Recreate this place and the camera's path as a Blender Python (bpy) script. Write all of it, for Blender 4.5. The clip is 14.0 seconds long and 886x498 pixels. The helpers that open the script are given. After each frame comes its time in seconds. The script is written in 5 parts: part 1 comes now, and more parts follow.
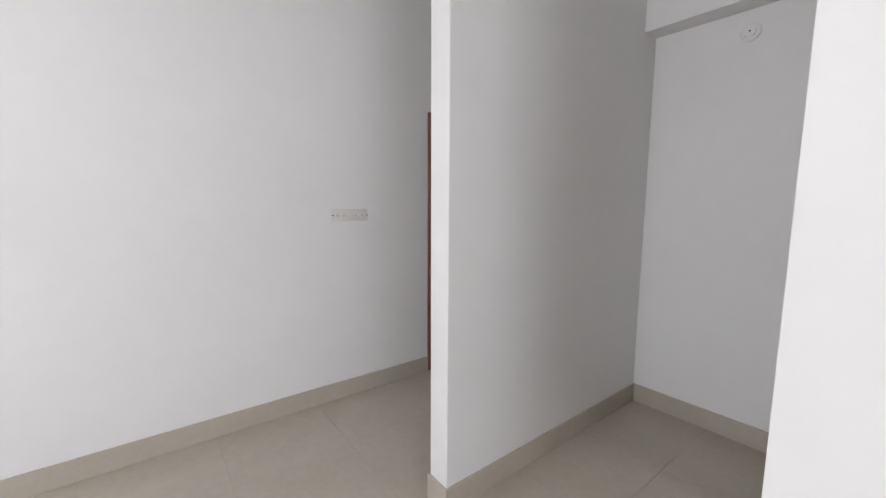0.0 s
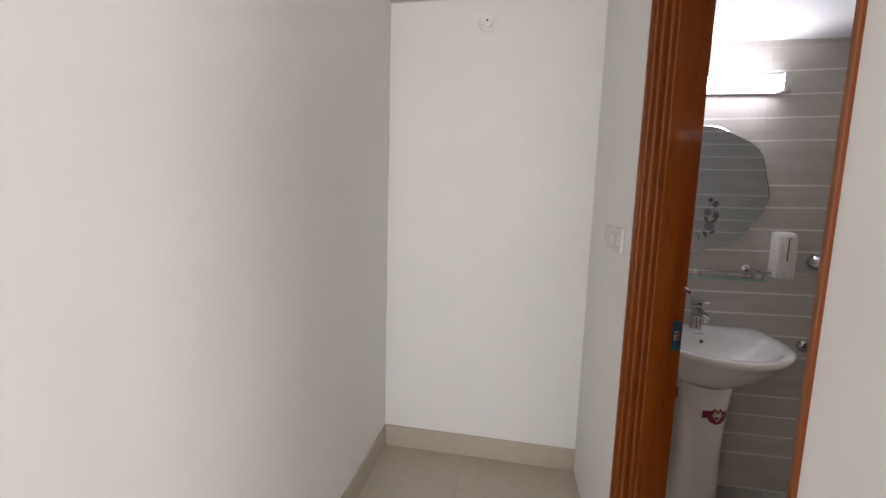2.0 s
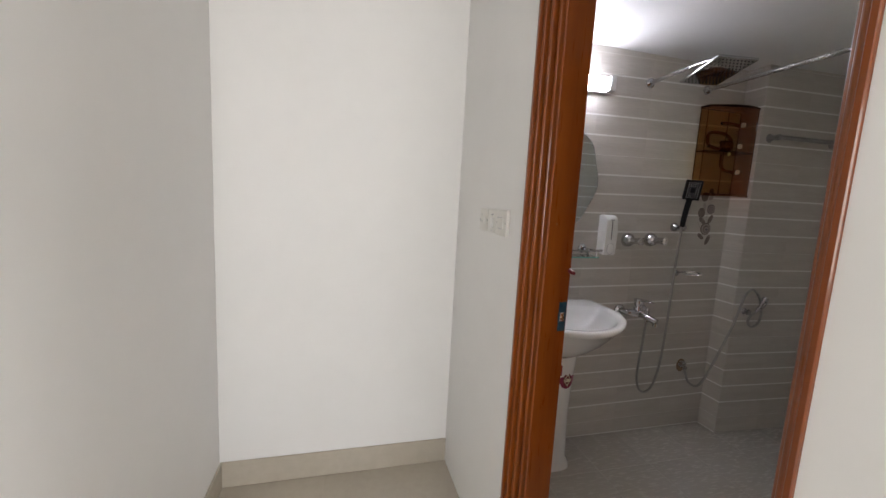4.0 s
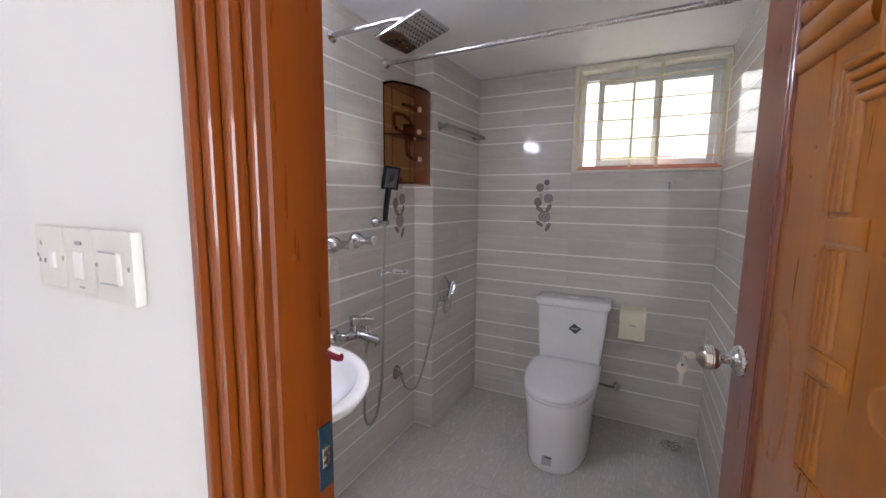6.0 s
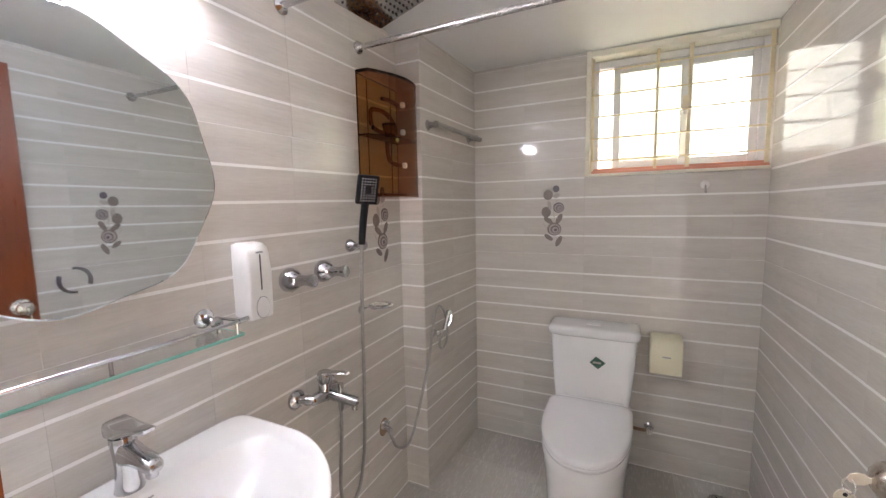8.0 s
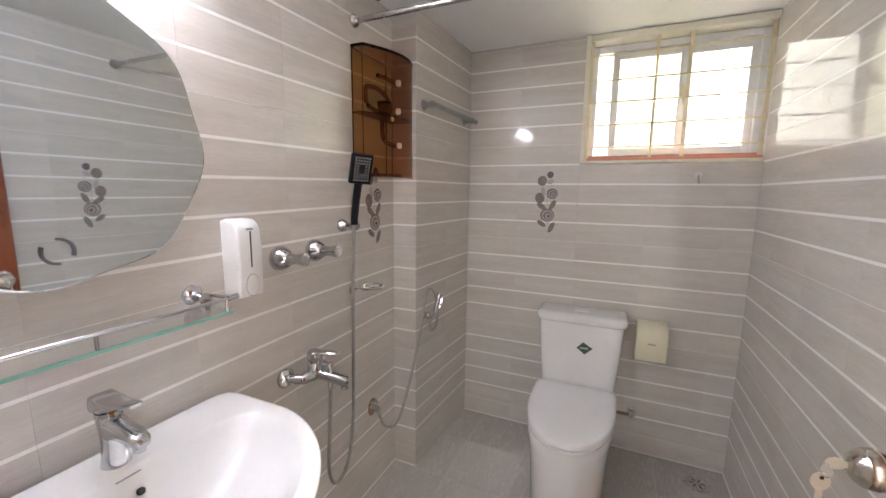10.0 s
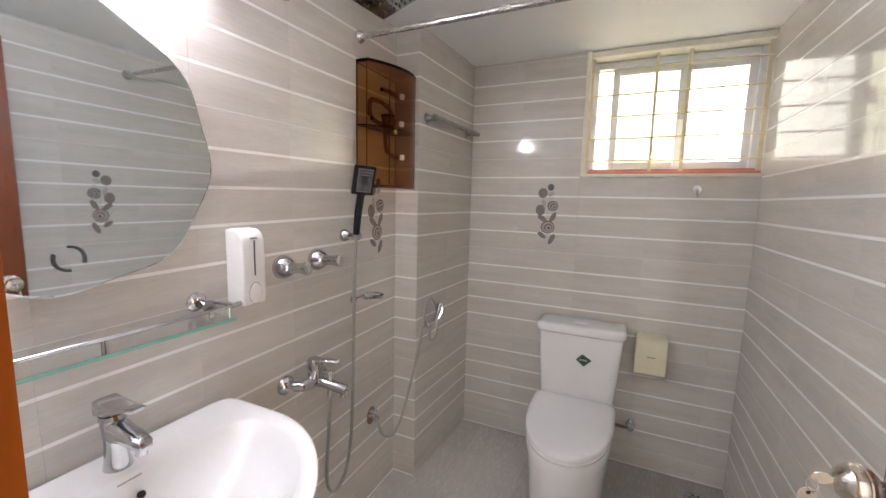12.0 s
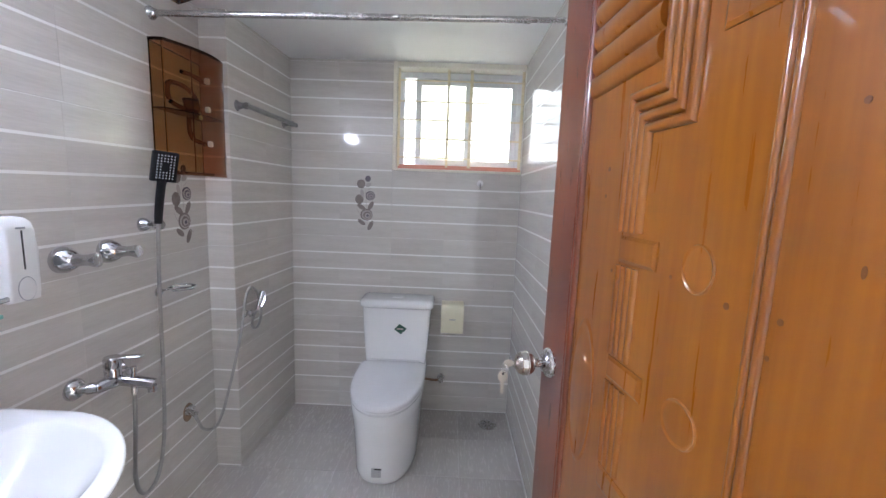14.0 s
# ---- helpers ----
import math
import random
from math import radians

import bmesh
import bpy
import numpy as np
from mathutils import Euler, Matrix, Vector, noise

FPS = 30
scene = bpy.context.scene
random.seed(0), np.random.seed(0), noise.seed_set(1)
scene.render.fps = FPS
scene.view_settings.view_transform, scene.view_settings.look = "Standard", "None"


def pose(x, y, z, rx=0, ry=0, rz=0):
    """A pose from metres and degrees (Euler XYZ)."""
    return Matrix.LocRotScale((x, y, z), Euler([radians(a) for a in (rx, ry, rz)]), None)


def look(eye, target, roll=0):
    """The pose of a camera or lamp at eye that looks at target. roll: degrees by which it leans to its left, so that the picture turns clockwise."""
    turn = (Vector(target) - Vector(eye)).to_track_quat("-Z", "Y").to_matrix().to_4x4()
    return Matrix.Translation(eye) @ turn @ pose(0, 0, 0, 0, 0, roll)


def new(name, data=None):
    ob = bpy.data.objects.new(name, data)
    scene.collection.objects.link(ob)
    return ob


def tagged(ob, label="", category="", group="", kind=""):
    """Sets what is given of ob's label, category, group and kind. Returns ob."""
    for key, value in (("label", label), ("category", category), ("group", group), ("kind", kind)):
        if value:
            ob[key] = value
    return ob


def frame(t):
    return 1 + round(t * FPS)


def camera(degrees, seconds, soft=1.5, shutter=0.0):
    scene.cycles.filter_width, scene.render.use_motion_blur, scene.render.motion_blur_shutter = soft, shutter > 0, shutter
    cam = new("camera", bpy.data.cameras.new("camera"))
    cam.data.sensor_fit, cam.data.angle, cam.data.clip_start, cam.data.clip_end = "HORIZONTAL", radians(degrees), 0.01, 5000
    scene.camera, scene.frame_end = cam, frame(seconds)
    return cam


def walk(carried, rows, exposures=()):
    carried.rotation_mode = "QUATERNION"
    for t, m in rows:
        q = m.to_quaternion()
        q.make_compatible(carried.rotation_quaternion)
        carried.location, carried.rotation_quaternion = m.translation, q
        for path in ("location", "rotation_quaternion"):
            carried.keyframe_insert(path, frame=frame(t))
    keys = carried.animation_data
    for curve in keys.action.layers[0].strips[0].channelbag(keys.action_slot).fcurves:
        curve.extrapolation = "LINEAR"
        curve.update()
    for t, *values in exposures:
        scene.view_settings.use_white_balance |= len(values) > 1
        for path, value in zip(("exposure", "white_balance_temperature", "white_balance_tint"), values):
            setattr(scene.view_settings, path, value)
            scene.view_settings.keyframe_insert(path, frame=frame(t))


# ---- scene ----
cam = camera(97.1, 14.0)
PATH = [
    (0, (2.731, 0.032, 1.382), (1.511, -1.534, 1.142), 0.3),
    (0.5, (2.558, -0.128, 1.398), (0.997, -1.351, 1.135), 1.1),
    (1, (2.426, -0.32, 1.397), (0.645, -1.193, 1.134), 1.7),
    (1.5, (2.259, -0.454, 1.399), (0.367, -1.044, 1.134), 1.7),
    (2, (2.11, -0.538, 1.393), (0.153, -0.884, 1.169), 1.8),
    (2.2, (2.083, -0.595, 1.387), (0.107, -0.84, 1.2), 1.7),
    (4.3, (1.76, -0.708, 1.363), (-0.069, 0.059, 1.106), 3.2),
    (4.5, (1.665, -0.655, 1.371), (-0.068, 0.313, 1.128), 3.1),
    (5, (1.436, -0.557, 1.358), (0.067, 0.881, 1.115), 2.8),
    (5.5, (1.267, -0.526, 1.37), (0.249, 1.178, 1.124), 1.8),
    (6, (1.175, -0.405, 1.371), (0.29, 1.372, 1.126), 0.6),
    (6.5, (1.086, -0.189, 1.386), (0.196, 1.587, 1.154), -0.6),
    (7, (1.044, -0.092, 1.39), (0.125, 1.673, 1.187), -1.4),
    (7.5, (1.003, -0.063, 1.394), (0.088, 1.706, 1.211), -2.0),
    (7.7, (0.997, -0.05, 1.402), (0.106, 1.73, 1.208), -1.7),
    (9.8, (0.998, -0.038, 1.408), (0.207, 1.783, 1.162), 0.0),
    (10, (0.985, -0.043, 1.398), (0.179, 1.763, 1.107), 0.7),
    (10.5, (0.99, -0.042, 1.32), (0.196, 1.72, 0.804), 3.0),
    (11, (0.995, -0.042, 1.287), (0.246, 1.709, 0.677), 4.2),
    (11.5, (1.003, -0.039, 1.349), (0.189, 1.744, 0.952), 2.5),
    (12, (1.004, -0.058, 1.408), (0.18, 1.747, 1.162), 1.4),
    (12.5, (1.01, -0.047, 1.403), (0.274, 1.799, 1.176), 0.7),
    (13, (1.057, -0.065, 1.394), (0.58, 1.86, 1.133), 0.6),
    (13.5, (1.111, -0.156, 1.407), (0.909, 1.815, 1.136), 1.0),
    (14, (1.15, -0.244, 1.41), (1.114, 1.737, 1.139), 2.1),
]
EXPOSURES = [
    (0.0, -0.34, 6100, 14),
    (1.0, -0.30, 6100, 13),
    (2.0, 0.12, 6600, 14),
    (4.3, 0.48, 6500, 11),
    (5.0, 0.80, 6800, 15),
    (5.5, 1.12, 6600, 17),
    (6.0, 1.32, 6000, 17),
    (6.5, 1.60, 5650, 17),
    (7.2, 1.87, 6500, 14),
    (12.3, 1.87, 6550, 13),
    (13.2, 1.86, 6050, 11),
    (14.0, 1.84, 5550, 12),
]
walk(cam, [(t, look(eye, target, roll)) for t, eye, target, roll in PATH], EXPOSURES)

# ---- world, sun, lights ----
world = bpy.data.worlds.new("sky_world")
scene.world = world
world.use_nodes = True
wn = world.node_tree.nodes
sky = wn.new("ShaderNodeTexSky")
sky.sky_type = "NISHITA"
sky.sun_disc = False
sky.sun_elevation = radians(48)
sky.sun_rotation = radians(200)
wn["Background"].inputs["Strength"].default_value = 0.12
world.node_tree.links.new(sky.outputs["Color"], wn["Background"].inputs["Color"])

sun_data = bpy.data.lights.new("sun", "SUN")
sun_data.energy, sun_data.angle, sun_data.color = 2.4, radians(0.5), (1.0, 0.95, 0.86)
sun = new("sun", sun_data)
sun.matrix_world = look((-2.0, -6.0, 9.0), (0.0, 0.0, 0.0))


def window_lamp(name, eye, target, w, h, power, colour):
    data = bpy.data.lights.new(name, "AREA")
    data.shape, data.size, data.size_y, data.energy, data.color = "RECTANGLE", w, h, power, colour
    ob = new(name, data)
    ob.matrix_world = look(eye, target)
    return ob


# daylight: a lamp added high outside the bathroom window stands in for the sky
window_lamp("bath_window_light", (1.46, 4.5, 3.7), (0.90, 1.2, 1.2), 0.5, 1.1, 2200.0, (1.0, 0.95, 0.86))
# the hall's windows, both out of view
window_lamp("hall_window_light", (5.96, -0.3, 1.55), (0.0, -0.6, 1.3), 2.6, 1.6, 94.0, (1.0, 0.99, 0.98))
window_lamp("hall_side_light", (3.7, 3.96, 1.6), (2.6, 0.0, 1.2), 2.1, 1.6, 72.0, (0.98, 0.99, 1.0))


# ---- materials ----
def material(name, low, high, rough=0.5, metal=0.0, scale=(3, 3, 3), detail=6.0, bump=0.0, bump_scale=60.0,
             fine=0.25, coat=0.0, rough_var=0.08, vary=0.0, gen="Object", spec=0.5, contrast=(0.3, 0.7)):
    """Two-scale procedural surface: broad cloud and fine grain between two colours, uneven gloss, fine relief."""
    m = bpy.data.materials.new(name)
    m.use_nodes = True
    n, l = m.node_tree.nodes, m.node_tree.links
    b = n["Principled BSDF"]
    co = n.new("ShaderNodeTexCoord")
    mp = n.new("ShaderNodeMapping")
    mp.inputs["Scale"].default_value = scale
    src = co.outputs[gen]
    l.new(src, mp.inputs["Vector"])
    big = n.new("ShaderNodeTexNoise")
    big.inputs["Scale"].default_value, big.inputs["Detail"].default_value = 1.0, detail
    small = n.new("ShaderNodeTexNoise")
    small.inputs["Scale"].default_value, small.inputs["Detail"].default_value = 9.0, 4.0
    if vary:
        info = n.new("ShaderNodeObjectInfo")
        off = n.new("ShaderNodeVectorMath")
        off.operation = "SCALE"
        off.inputs[0].default_value = (37.0, 53.0, 71.0)
        l.new(info.outputs["Random"], off.inputs["Scale"])
        l.new(off.outputs[0], mp.inputs["Location"])
    l.new(mp.outputs[0], big.inputs["Vector"])
    l.new(mp.outputs[0], small.inputs["Vector"])
    mixv = n.new("ShaderNodeMix")
    mixv.inputs["Factor"].default_value = fine
    l.new(big.outputs["Fac"], mixv.inputs["A"])
    l.new(small.outputs["Fac"], mixv.inputs["B"])
    ramp = n.new("ShaderNodeValToRGB")
    ramp.color_ramp.elements[0].position, ramp.color_ramp.elements[1].position = contrast
    ramp.color_ramp.elements[0].color, ramp.color_ramp.elements[1].color = (*low, 1), (*high, 1)
    l.new(mixv.outputs["Result"], ramp.inputs["Fac"])
    out = ramp.outputs["Color"]
    if vary:
        hsv = n.new("ShaderNodeHueSaturation")
        rng = n.new("ShaderNodeMapRange")
        rng.inputs["To Min"].default_value, rng.inputs["To Max"].default_value = 1 - vary, 1 + vary
        l.new(info.outputs["Random"], rng.inputs["Value"])
        l.new(rng.outputs["Result"], hsv.inputs["Value"])
        l.new(out, hsv.inputs["Color"])
        out = hsv.outputs["Color"]
    l.new(out, b.inputs["Base Color"])
    rr = n.new("ShaderNodeMapRange")
    rr.inputs["To Min"].default_value, rr.inputs["To Max"].default_value = max(rough - rough_var, 0.02), rough + rough_var
    l.new(small.outputs["Fac"], rr.inputs["Value"])
    l.new(rr.outputs["Result"], b.inputs["Roughness"])
    b.inputs["Metallic"].default_value = metal
    b.inputs["Specular IOR Level"].default_value = spec
    b.inputs["Coat Weight"].default_value = coat
    b.inputs["Coat Roughness"].default_value = 0.06
    if bump:
        t = n.new("ShaderNodeTexNoise")
        t.inputs["Scale"].default_value, t.inputs["Detail"].default_value = bump_scale, 5.0
        l.new(co.outputs[gen], t.inputs["Vector"])
        bp = n.new("ShaderNodeBump")
        bp.inputs["Strength"].default_value, bp.inputs["Distance"].default_value = bump, 0.004
        l.new(t.outputs["Fac"], bp.inputs["Height"])
        l.new(bp.outputs["Normal"], b.inputs["Normal"])
    return m


def glassy(name, colour, rough=0.0, ior=1.45):
    m = bpy.data.materials.new(name)
    m.use_nodes = True
    b = m.node_tree.nodes["Principled BSDF"]
    b.inputs["Base Color"].default_value = (*colour, 1)
    b.inputs["Transmission Weight"].default_value = 1.0
    b.inputs["Roughness"].default_value, b.inputs["IOR"].default_value = rough, ior
    return m


def glowing(name, colour, strength):
    m = bpy.data.materials.new(name)
    m.use_nodes = True
    b = m.node_tree.nodes["Principled BSDF"]
    b.inputs["Base Color"].default_value = (0.8, 0.8, 0.8, 1)
    b.inputs["Emission Color"].default_value = (*colour, 1)
    b.inputs["Emission Strength"].default_value = strength
    return m


PAINT = material("wall_paint", (0.755, 0.745, 0.73), (0.81, 0.80, 0.785), 0.55, scale=(1.2, 1.2, 1.2), bump=0.06, bump_scale=45, rough_var=0.1)
CEIL = material("ceiling_paint", (0.76, 0.76, 0.75), (0.82, 0.82, 0.81), 0.6, scale=(1.5, 1.5, 1.5), bump=0.05, bump_scale=60)
TILE = material("tile_glaze", (0.545, 0.513, 0.464), (0.660, 0.628, 0.578), 0.06, scale=(2.2, 22, 2.2), fine=0.4, rough_var=0.03, vary=0.035, spec=0.5, contrast=(0.32, 0.68))
STRIPE = material("stripe_glaze", (0.84, 0.83, 0.80), (0.90, 0.89, 0.86), 0.2, scale=(8, 8, 8), rough_var=0.05)
GROUT = material("grout", (0.48, 0.46, 0.43), (0.56, 0.54, 0.51), 0.8, scale=(6, 6, 6), bump=0.2, bump_scale=150)
FTILE = material("floor_glaze", (0.500, 0.473, 0.434), (0.580, 0.552, 0.512), 0.26, scale=(16, 2.2, 2.5), fine=0.3, rough_var=0.08, vary=0.04, bump=0.05, bump_scale=90, contrast=(0.2, 0.8))
FGROUT = material("floor_grout", (0.56, 0.54, 0.51), (0.68, 0.66, 0.63), 0.8, scale=(7, 7, 7))
HTILE = material("hall_tile_glaze", (0.43, 0.385, 0.315), (0.50, 0.45, 0.375), 0.14, scale=(3, 3, 3), fine=0.5, rough_var=0.05, vary=0.015, contrast=(0.25, 0.75))
WOOD = material("lacquered_wood", (0.235, 0.066, 0.004), (0.40, 0.142, 0.010), 0.3, scale=(9, 9, 0.5), fine=0.35, coat=1.0, spec=0.35, rough_var=0.08, bump=0.04, bump_scale=30, contrast=(0.3, 0.72))
WOOD_FRAME = material("frame_wood", (0.140, 0.027, 0.004), (0.240, 0.060, 0.006), 0.3, scale=(12, 12, 0.9), fine=0.3, contrast=(0.22, 0.78), coat=0.5, rough_var=0.08, bump=0.04, bump_scale=30, spec=0.25)
WOOD_RED = material("red_lacquered_wood", (0.15, 0.030, 0.008), (0.21, 0.050, 0.013), 0.3, scale=(9, 9, 0.7), fine=0.35, coat=0.7, rough_var=0.08, bump=0.04, bump_scale=30)
KNOT = material("wood_knot", (0.12, 0.034, 0.006), (0.20, 0.062, 0.012), 0.35, scale=(40, 40, 40), coat=0.6)
CERAMIC = material("white_ceramic", (0.80, 0.80, 0.79), (0.84, 0.84, 0.83), 0.09, scale=(4, 4, 4), rough_var=0.03, coat=0.3)
SEATW = material("white_plastic_seat", (0.80, 0.80, 0.80), (0.84, 0.84, 0.84), 0.2, scale=(4, 4, 4), rough_var=0.04)
PLASTIC = material("white_plastic", (0.76, 0.75, 0.73), (0.82, 0.81, 0.79), 0.3, scale=(8, 8, 8), rough_var=0.06)
MARK = material("grey_print", (0.22, 0.225, 0.24), (0.30, 0.305, 0.32), 0.5, scale=(40, 40, 40))
SWITCHP = material("switch_plastic", (0.66, 0.64, 0.60), (0.72, 0.70, 0.66), 0.35, scale=(8, 8, 8))
CREAM = material("cream_plastic", (0.74, 0.70, 0.50), (0.80, 0.76, 0.57), 0.3, scale=(8, 8, 8))
CHROME = material("chrome", (0.52, 0.52, 0.53), (0.66, 0.66, 0.67), 0.1, metal=1.0, scale=(14, 14, 14), rough_var=0.06)
KEY = material("key_metal", (0.62, 0.58, 0.48), (0.74, 0.70, 0.60), 0.35, metal=0.35, scale=(30, 30, 30))
HOSE = material("hose_steel", (0.33, 0.32, 0.305), (0.44, 0.43, 0.41), 0.3, metal=0.9, scale=(60, 60, 60), rough_var=0.05)
STEEL = material("brushed_steel", (0.50, 0.49, 0.48), (0.62, 0.61, 0.60), 0.26, metal=1.0, scale=(18, 18, 18), rough_var=0.1)
KNOBM = material("satin_nickel", (0.50, 0.46, 0.41), (0.66, 0.62, 0.57), 0.2, metal=1.0, scale=(20, 20, 20), rough_var=0.08)
BLACK = material("black_plastic", (0.006, 0.006, 0.007), (0.014, 0.014, 0.016), 0.38, scale=(12, 12, 12), spec=0.2)
DARK = material("dark_gap", (0.015, 0.014, 0.014), (0.03, 0.028, 0.028), 0.6, scale=(12, 12, 12))
NOZZLE = material("pale_nozzle", (0.78, 0.78, 0.80), (0.86, 0.86, 0.88), 0.4, scale=(12, 12, 12))
GRILLE = material("cream_grille_paint", (0.70, 0.62, 0.42), (0.80, 0.73, 0.55), 0.4, scale=(10, 10, 10), bump=0.1, bump_scale=120)
ALUM = material("white_aluminium", (0.66, 0.67, 0.68), (0.76, 0.77, 0.78), 0.35, scale=(6, 6, 6))
PINK = material("pink_sill_paint", (0.62, 0.25, 0.17), (0.72, 0.36, 0.26), 0.5, scale=(9, 9, 9))
WINFRAME = material("cream_trim_tile", (0.74, 0.70, 0.58), (0.80, 0.77, 0.66), 0.3, scale=(9, 9, 9))
MAUVE = material("motif_mauve", (0.20, 0.165, 0.15), (0.29, 0.245, 0.225), 0.2, scale=(30, 30, 30))
MAUVE_D = material("motif_dark", (0.12, 0.105, 0.12), (0.17, 0.15, 0.165), 0.2, scale=(30, 30, 30))
MAUVE_L = material("motif_pale", (0.40, 0.36, 0.33), (0.50, 0.46, 0.43), 0.2, scale=(30, 30, 30))
GREEN = material("green_sticker", (0.01, 0.055, 0.035), (0.05, 0.13, 0.09), 0.3, scale=(60, 60, 60))
MAROON = material("maroon_sticker", (0.17, 0.008, 0.045), (0.26, 0.02, 0.08), 0.3, scale=(40, 40, 40))
MAROON_F = material("maroon_film", (0.11, 0.006, 0.012), (0.19, 0.012, 0.022), 0.35, scale=(40, 40, 40))
PRINT = material("printed_grey", (0.30, 0.30, 0.32), (0.38, 0.38, 0.40), 0.4, scale=(40, 40, 40))
DULL = material("dull_steel", (0.26, 0.25, 0.24), (0.36, 0.35, 0.34), 0.3, metal=0.9, scale=(20, 20, 20))
SILVER = material("silver_label", (0.42, 0.42, 0.43), (0.52, 0.52, 0.53), 0.3, metal=0.4, scale=(40, 40, 40))
BLUE_FILM = material("blue_protective_film", (0.012, 0.035, 0.055), (0.03, 0.07, 0.10), 0.25, scale=(30, 30, 30))
BRASS = material("brass", (0.60, 0.45, 0.15), (0.75, 0.58, 0.22), 0.2, metal=1.0, scale=(30, 30, 30))
RUST = material("rusty_stain", (0.16, 0.09, 0.05), (0.30, 0.20, 0.12), 0.7, scale=(30, 30, 30), bump=0.2, bump_scale=200)
AMBER = glassy("amber_acrylic", (0.94, 0.76, 0.56), 0.03, 1.15)
AMBER_D = glassy("dark_amber_acrylic", (0.62, 0.34, 0.22), 0.05, 1.2)
CLEAR = glassy("clear_glass", (0.95, 0.98, 0.97), 0.0, 1.45)
GREEN_EDGE = material("green_glass_edge", (0.20, 0.48, 0.40), (0.30, 0.60, 0.51), 0.15, scale=(20, 20, 20))
TINTED = glassy("tinted_glass", (0.90, 0.92, 0.72), 0.0, 1.3)
TUBE = glowing("lit_tube_cover", (0.88, 0.885, 1.0), 24.0)
MIRROR = bpy.data.materials.new("silvered_mirror")
MIRROR.use_nodes = True
mb = MIRROR.node_tree.nodes["Principled BSDF"]
mb.inputs["Base Color"].default_value = (0.80, 0.86, 0.89, 1)
mb.inputs["Metallic"].default_value, mb.inputs["Roughness"].default_value = 1.0, 0.025
FACADE = material("pale_facade_plaster", (0.66, 0.63, 0.56), (0.76, 0.73, 0.66), 0.8, scale=(1.2, 1.2, 1.2), bump=0.1, bump_scale=20)
# Darker copy of the plaster: window-recess shade put into the colour; ground shares it
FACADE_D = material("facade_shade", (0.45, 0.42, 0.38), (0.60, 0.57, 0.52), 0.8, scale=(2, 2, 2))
FACADE_Y = material("facade_ochre", (0.62, 0.50, 0.30), (0.72, 0.60, 0.38), 0.8, scale=(2, 2, 2))


# ---- mesh tools ----
def link_mesh(name, bm, mats, smooth=0.0):
    bmesh.ops.recalc_face_normals(bm, faces=bm.faces[:])
    me = bpy.data.meshes.new(name)
    bm.to_mesh(me)
    bm.free()
    for m in (mats if isinstance(mats, (list, tuple)) else [mats]):
        me.materials.append(m)
    if smooth:
        for p in me.polygons:
            p.use_smooth = True
        me.set_sharp_from_angle(angle=radians(smooth))
    return me


def part(name, bm, mats, parent=None, label="", smooth=35.0):
    """Links a bmesh as one mesh object, under a thing or a part."""
    ob = new(name, link_mesh(name, bm, mats, smooth))
    if parent is not None:
        ob.parent = parent
    if label:
        ob["label"] = label
    return ob


def thing(name, label, category, group="", kind=""):
    return tagged(new(name), label, category, group, kind)


def box(x0, x1, y0, y1, z0, z1, bevel=0.0, seg=2, bm=None, mi=0):
    own = bmesh.new()
    vs = [own.verts.new(c) for c in ((x0, y0, z0), (x1, y0, z0), (x1, y1, z0), (x0, y1, z0), (x0, y0, z1), (x1, y0, z1), (x1, y1, z1), (x0, y1, z1))]
    for f in ((3, 2, 1, 0), (4, 5, 6, 7), (0, 1, 5, 4), (1, 2, 6, 5), (2, 3, 7, 6), (3, 0, 4, 7)):
        own.faces.new([vs[i] for i in f])
    if bevel:
        bmesh.ops.bevel(own, geom=own.edges[:], offset=bevel, segments=seg, profile=0.5, affect="EDGES")
    return merged(bm, own, mi)


def merged(bm, own, mi=0):
    for f in own.faces:
        f.material_index = mi
    if bm is None:
        return own
    me = bpy.data.meshes.new("tmp")
    own.to_mesh(me)
    own.free()
    bm.from_mesh(me)
    bpy.data.meshes.remove(me)
    return bm


def loft(rings, caps=True, bm=None, mi=0, closed=True):
    own = bmesh.new()
    vr = [[own.verts.new(p) for p in r] for r in rings]
    n = len(vr[0])
    for a, b in zip(vr, vr[1:]):
        for i in range(n if closed else n - 1):
            j = (i + 1) % n
            own.faces.new((a[i], a[j], b[j], b[i]))
    if caps and closed:
        own.faces.new(vr[0][::-1])
        own.faces.new(vr[-1])
    return merged(bm, own, mi)


def basis(d):
    d = Vector(d).normalized()
    up = Vector((0, 0, 1)) if abs(d.z) < 0.9 else Vector((1, 0, 0))
    a = d.cross(up).normalized()
    return a, a.cross(d).normalized()


def turned(p0, p1, profile, seg=24, bm=None, mi=0):
    """A turned solid along p0 to p1. profile: (share of the length, radius)."""
    p0, p1 = Vector(p0), Vector(p1)
    a, b = basis(p1 - p0)
    rings = [[p0.lerp(p1, s) + (a * math.cos(k * math.tau / seg) + b * math.sin(k * math.tau / seg)) * r for k in range(seg)] for s, r in profile]
    return loft(rings, True, bm, mi)


def rod(p0, p1, r, seg=16, bm=None, mi=0):
    return turned(p0, p1, ((0, r), (1, r)), seg, bm, mi)


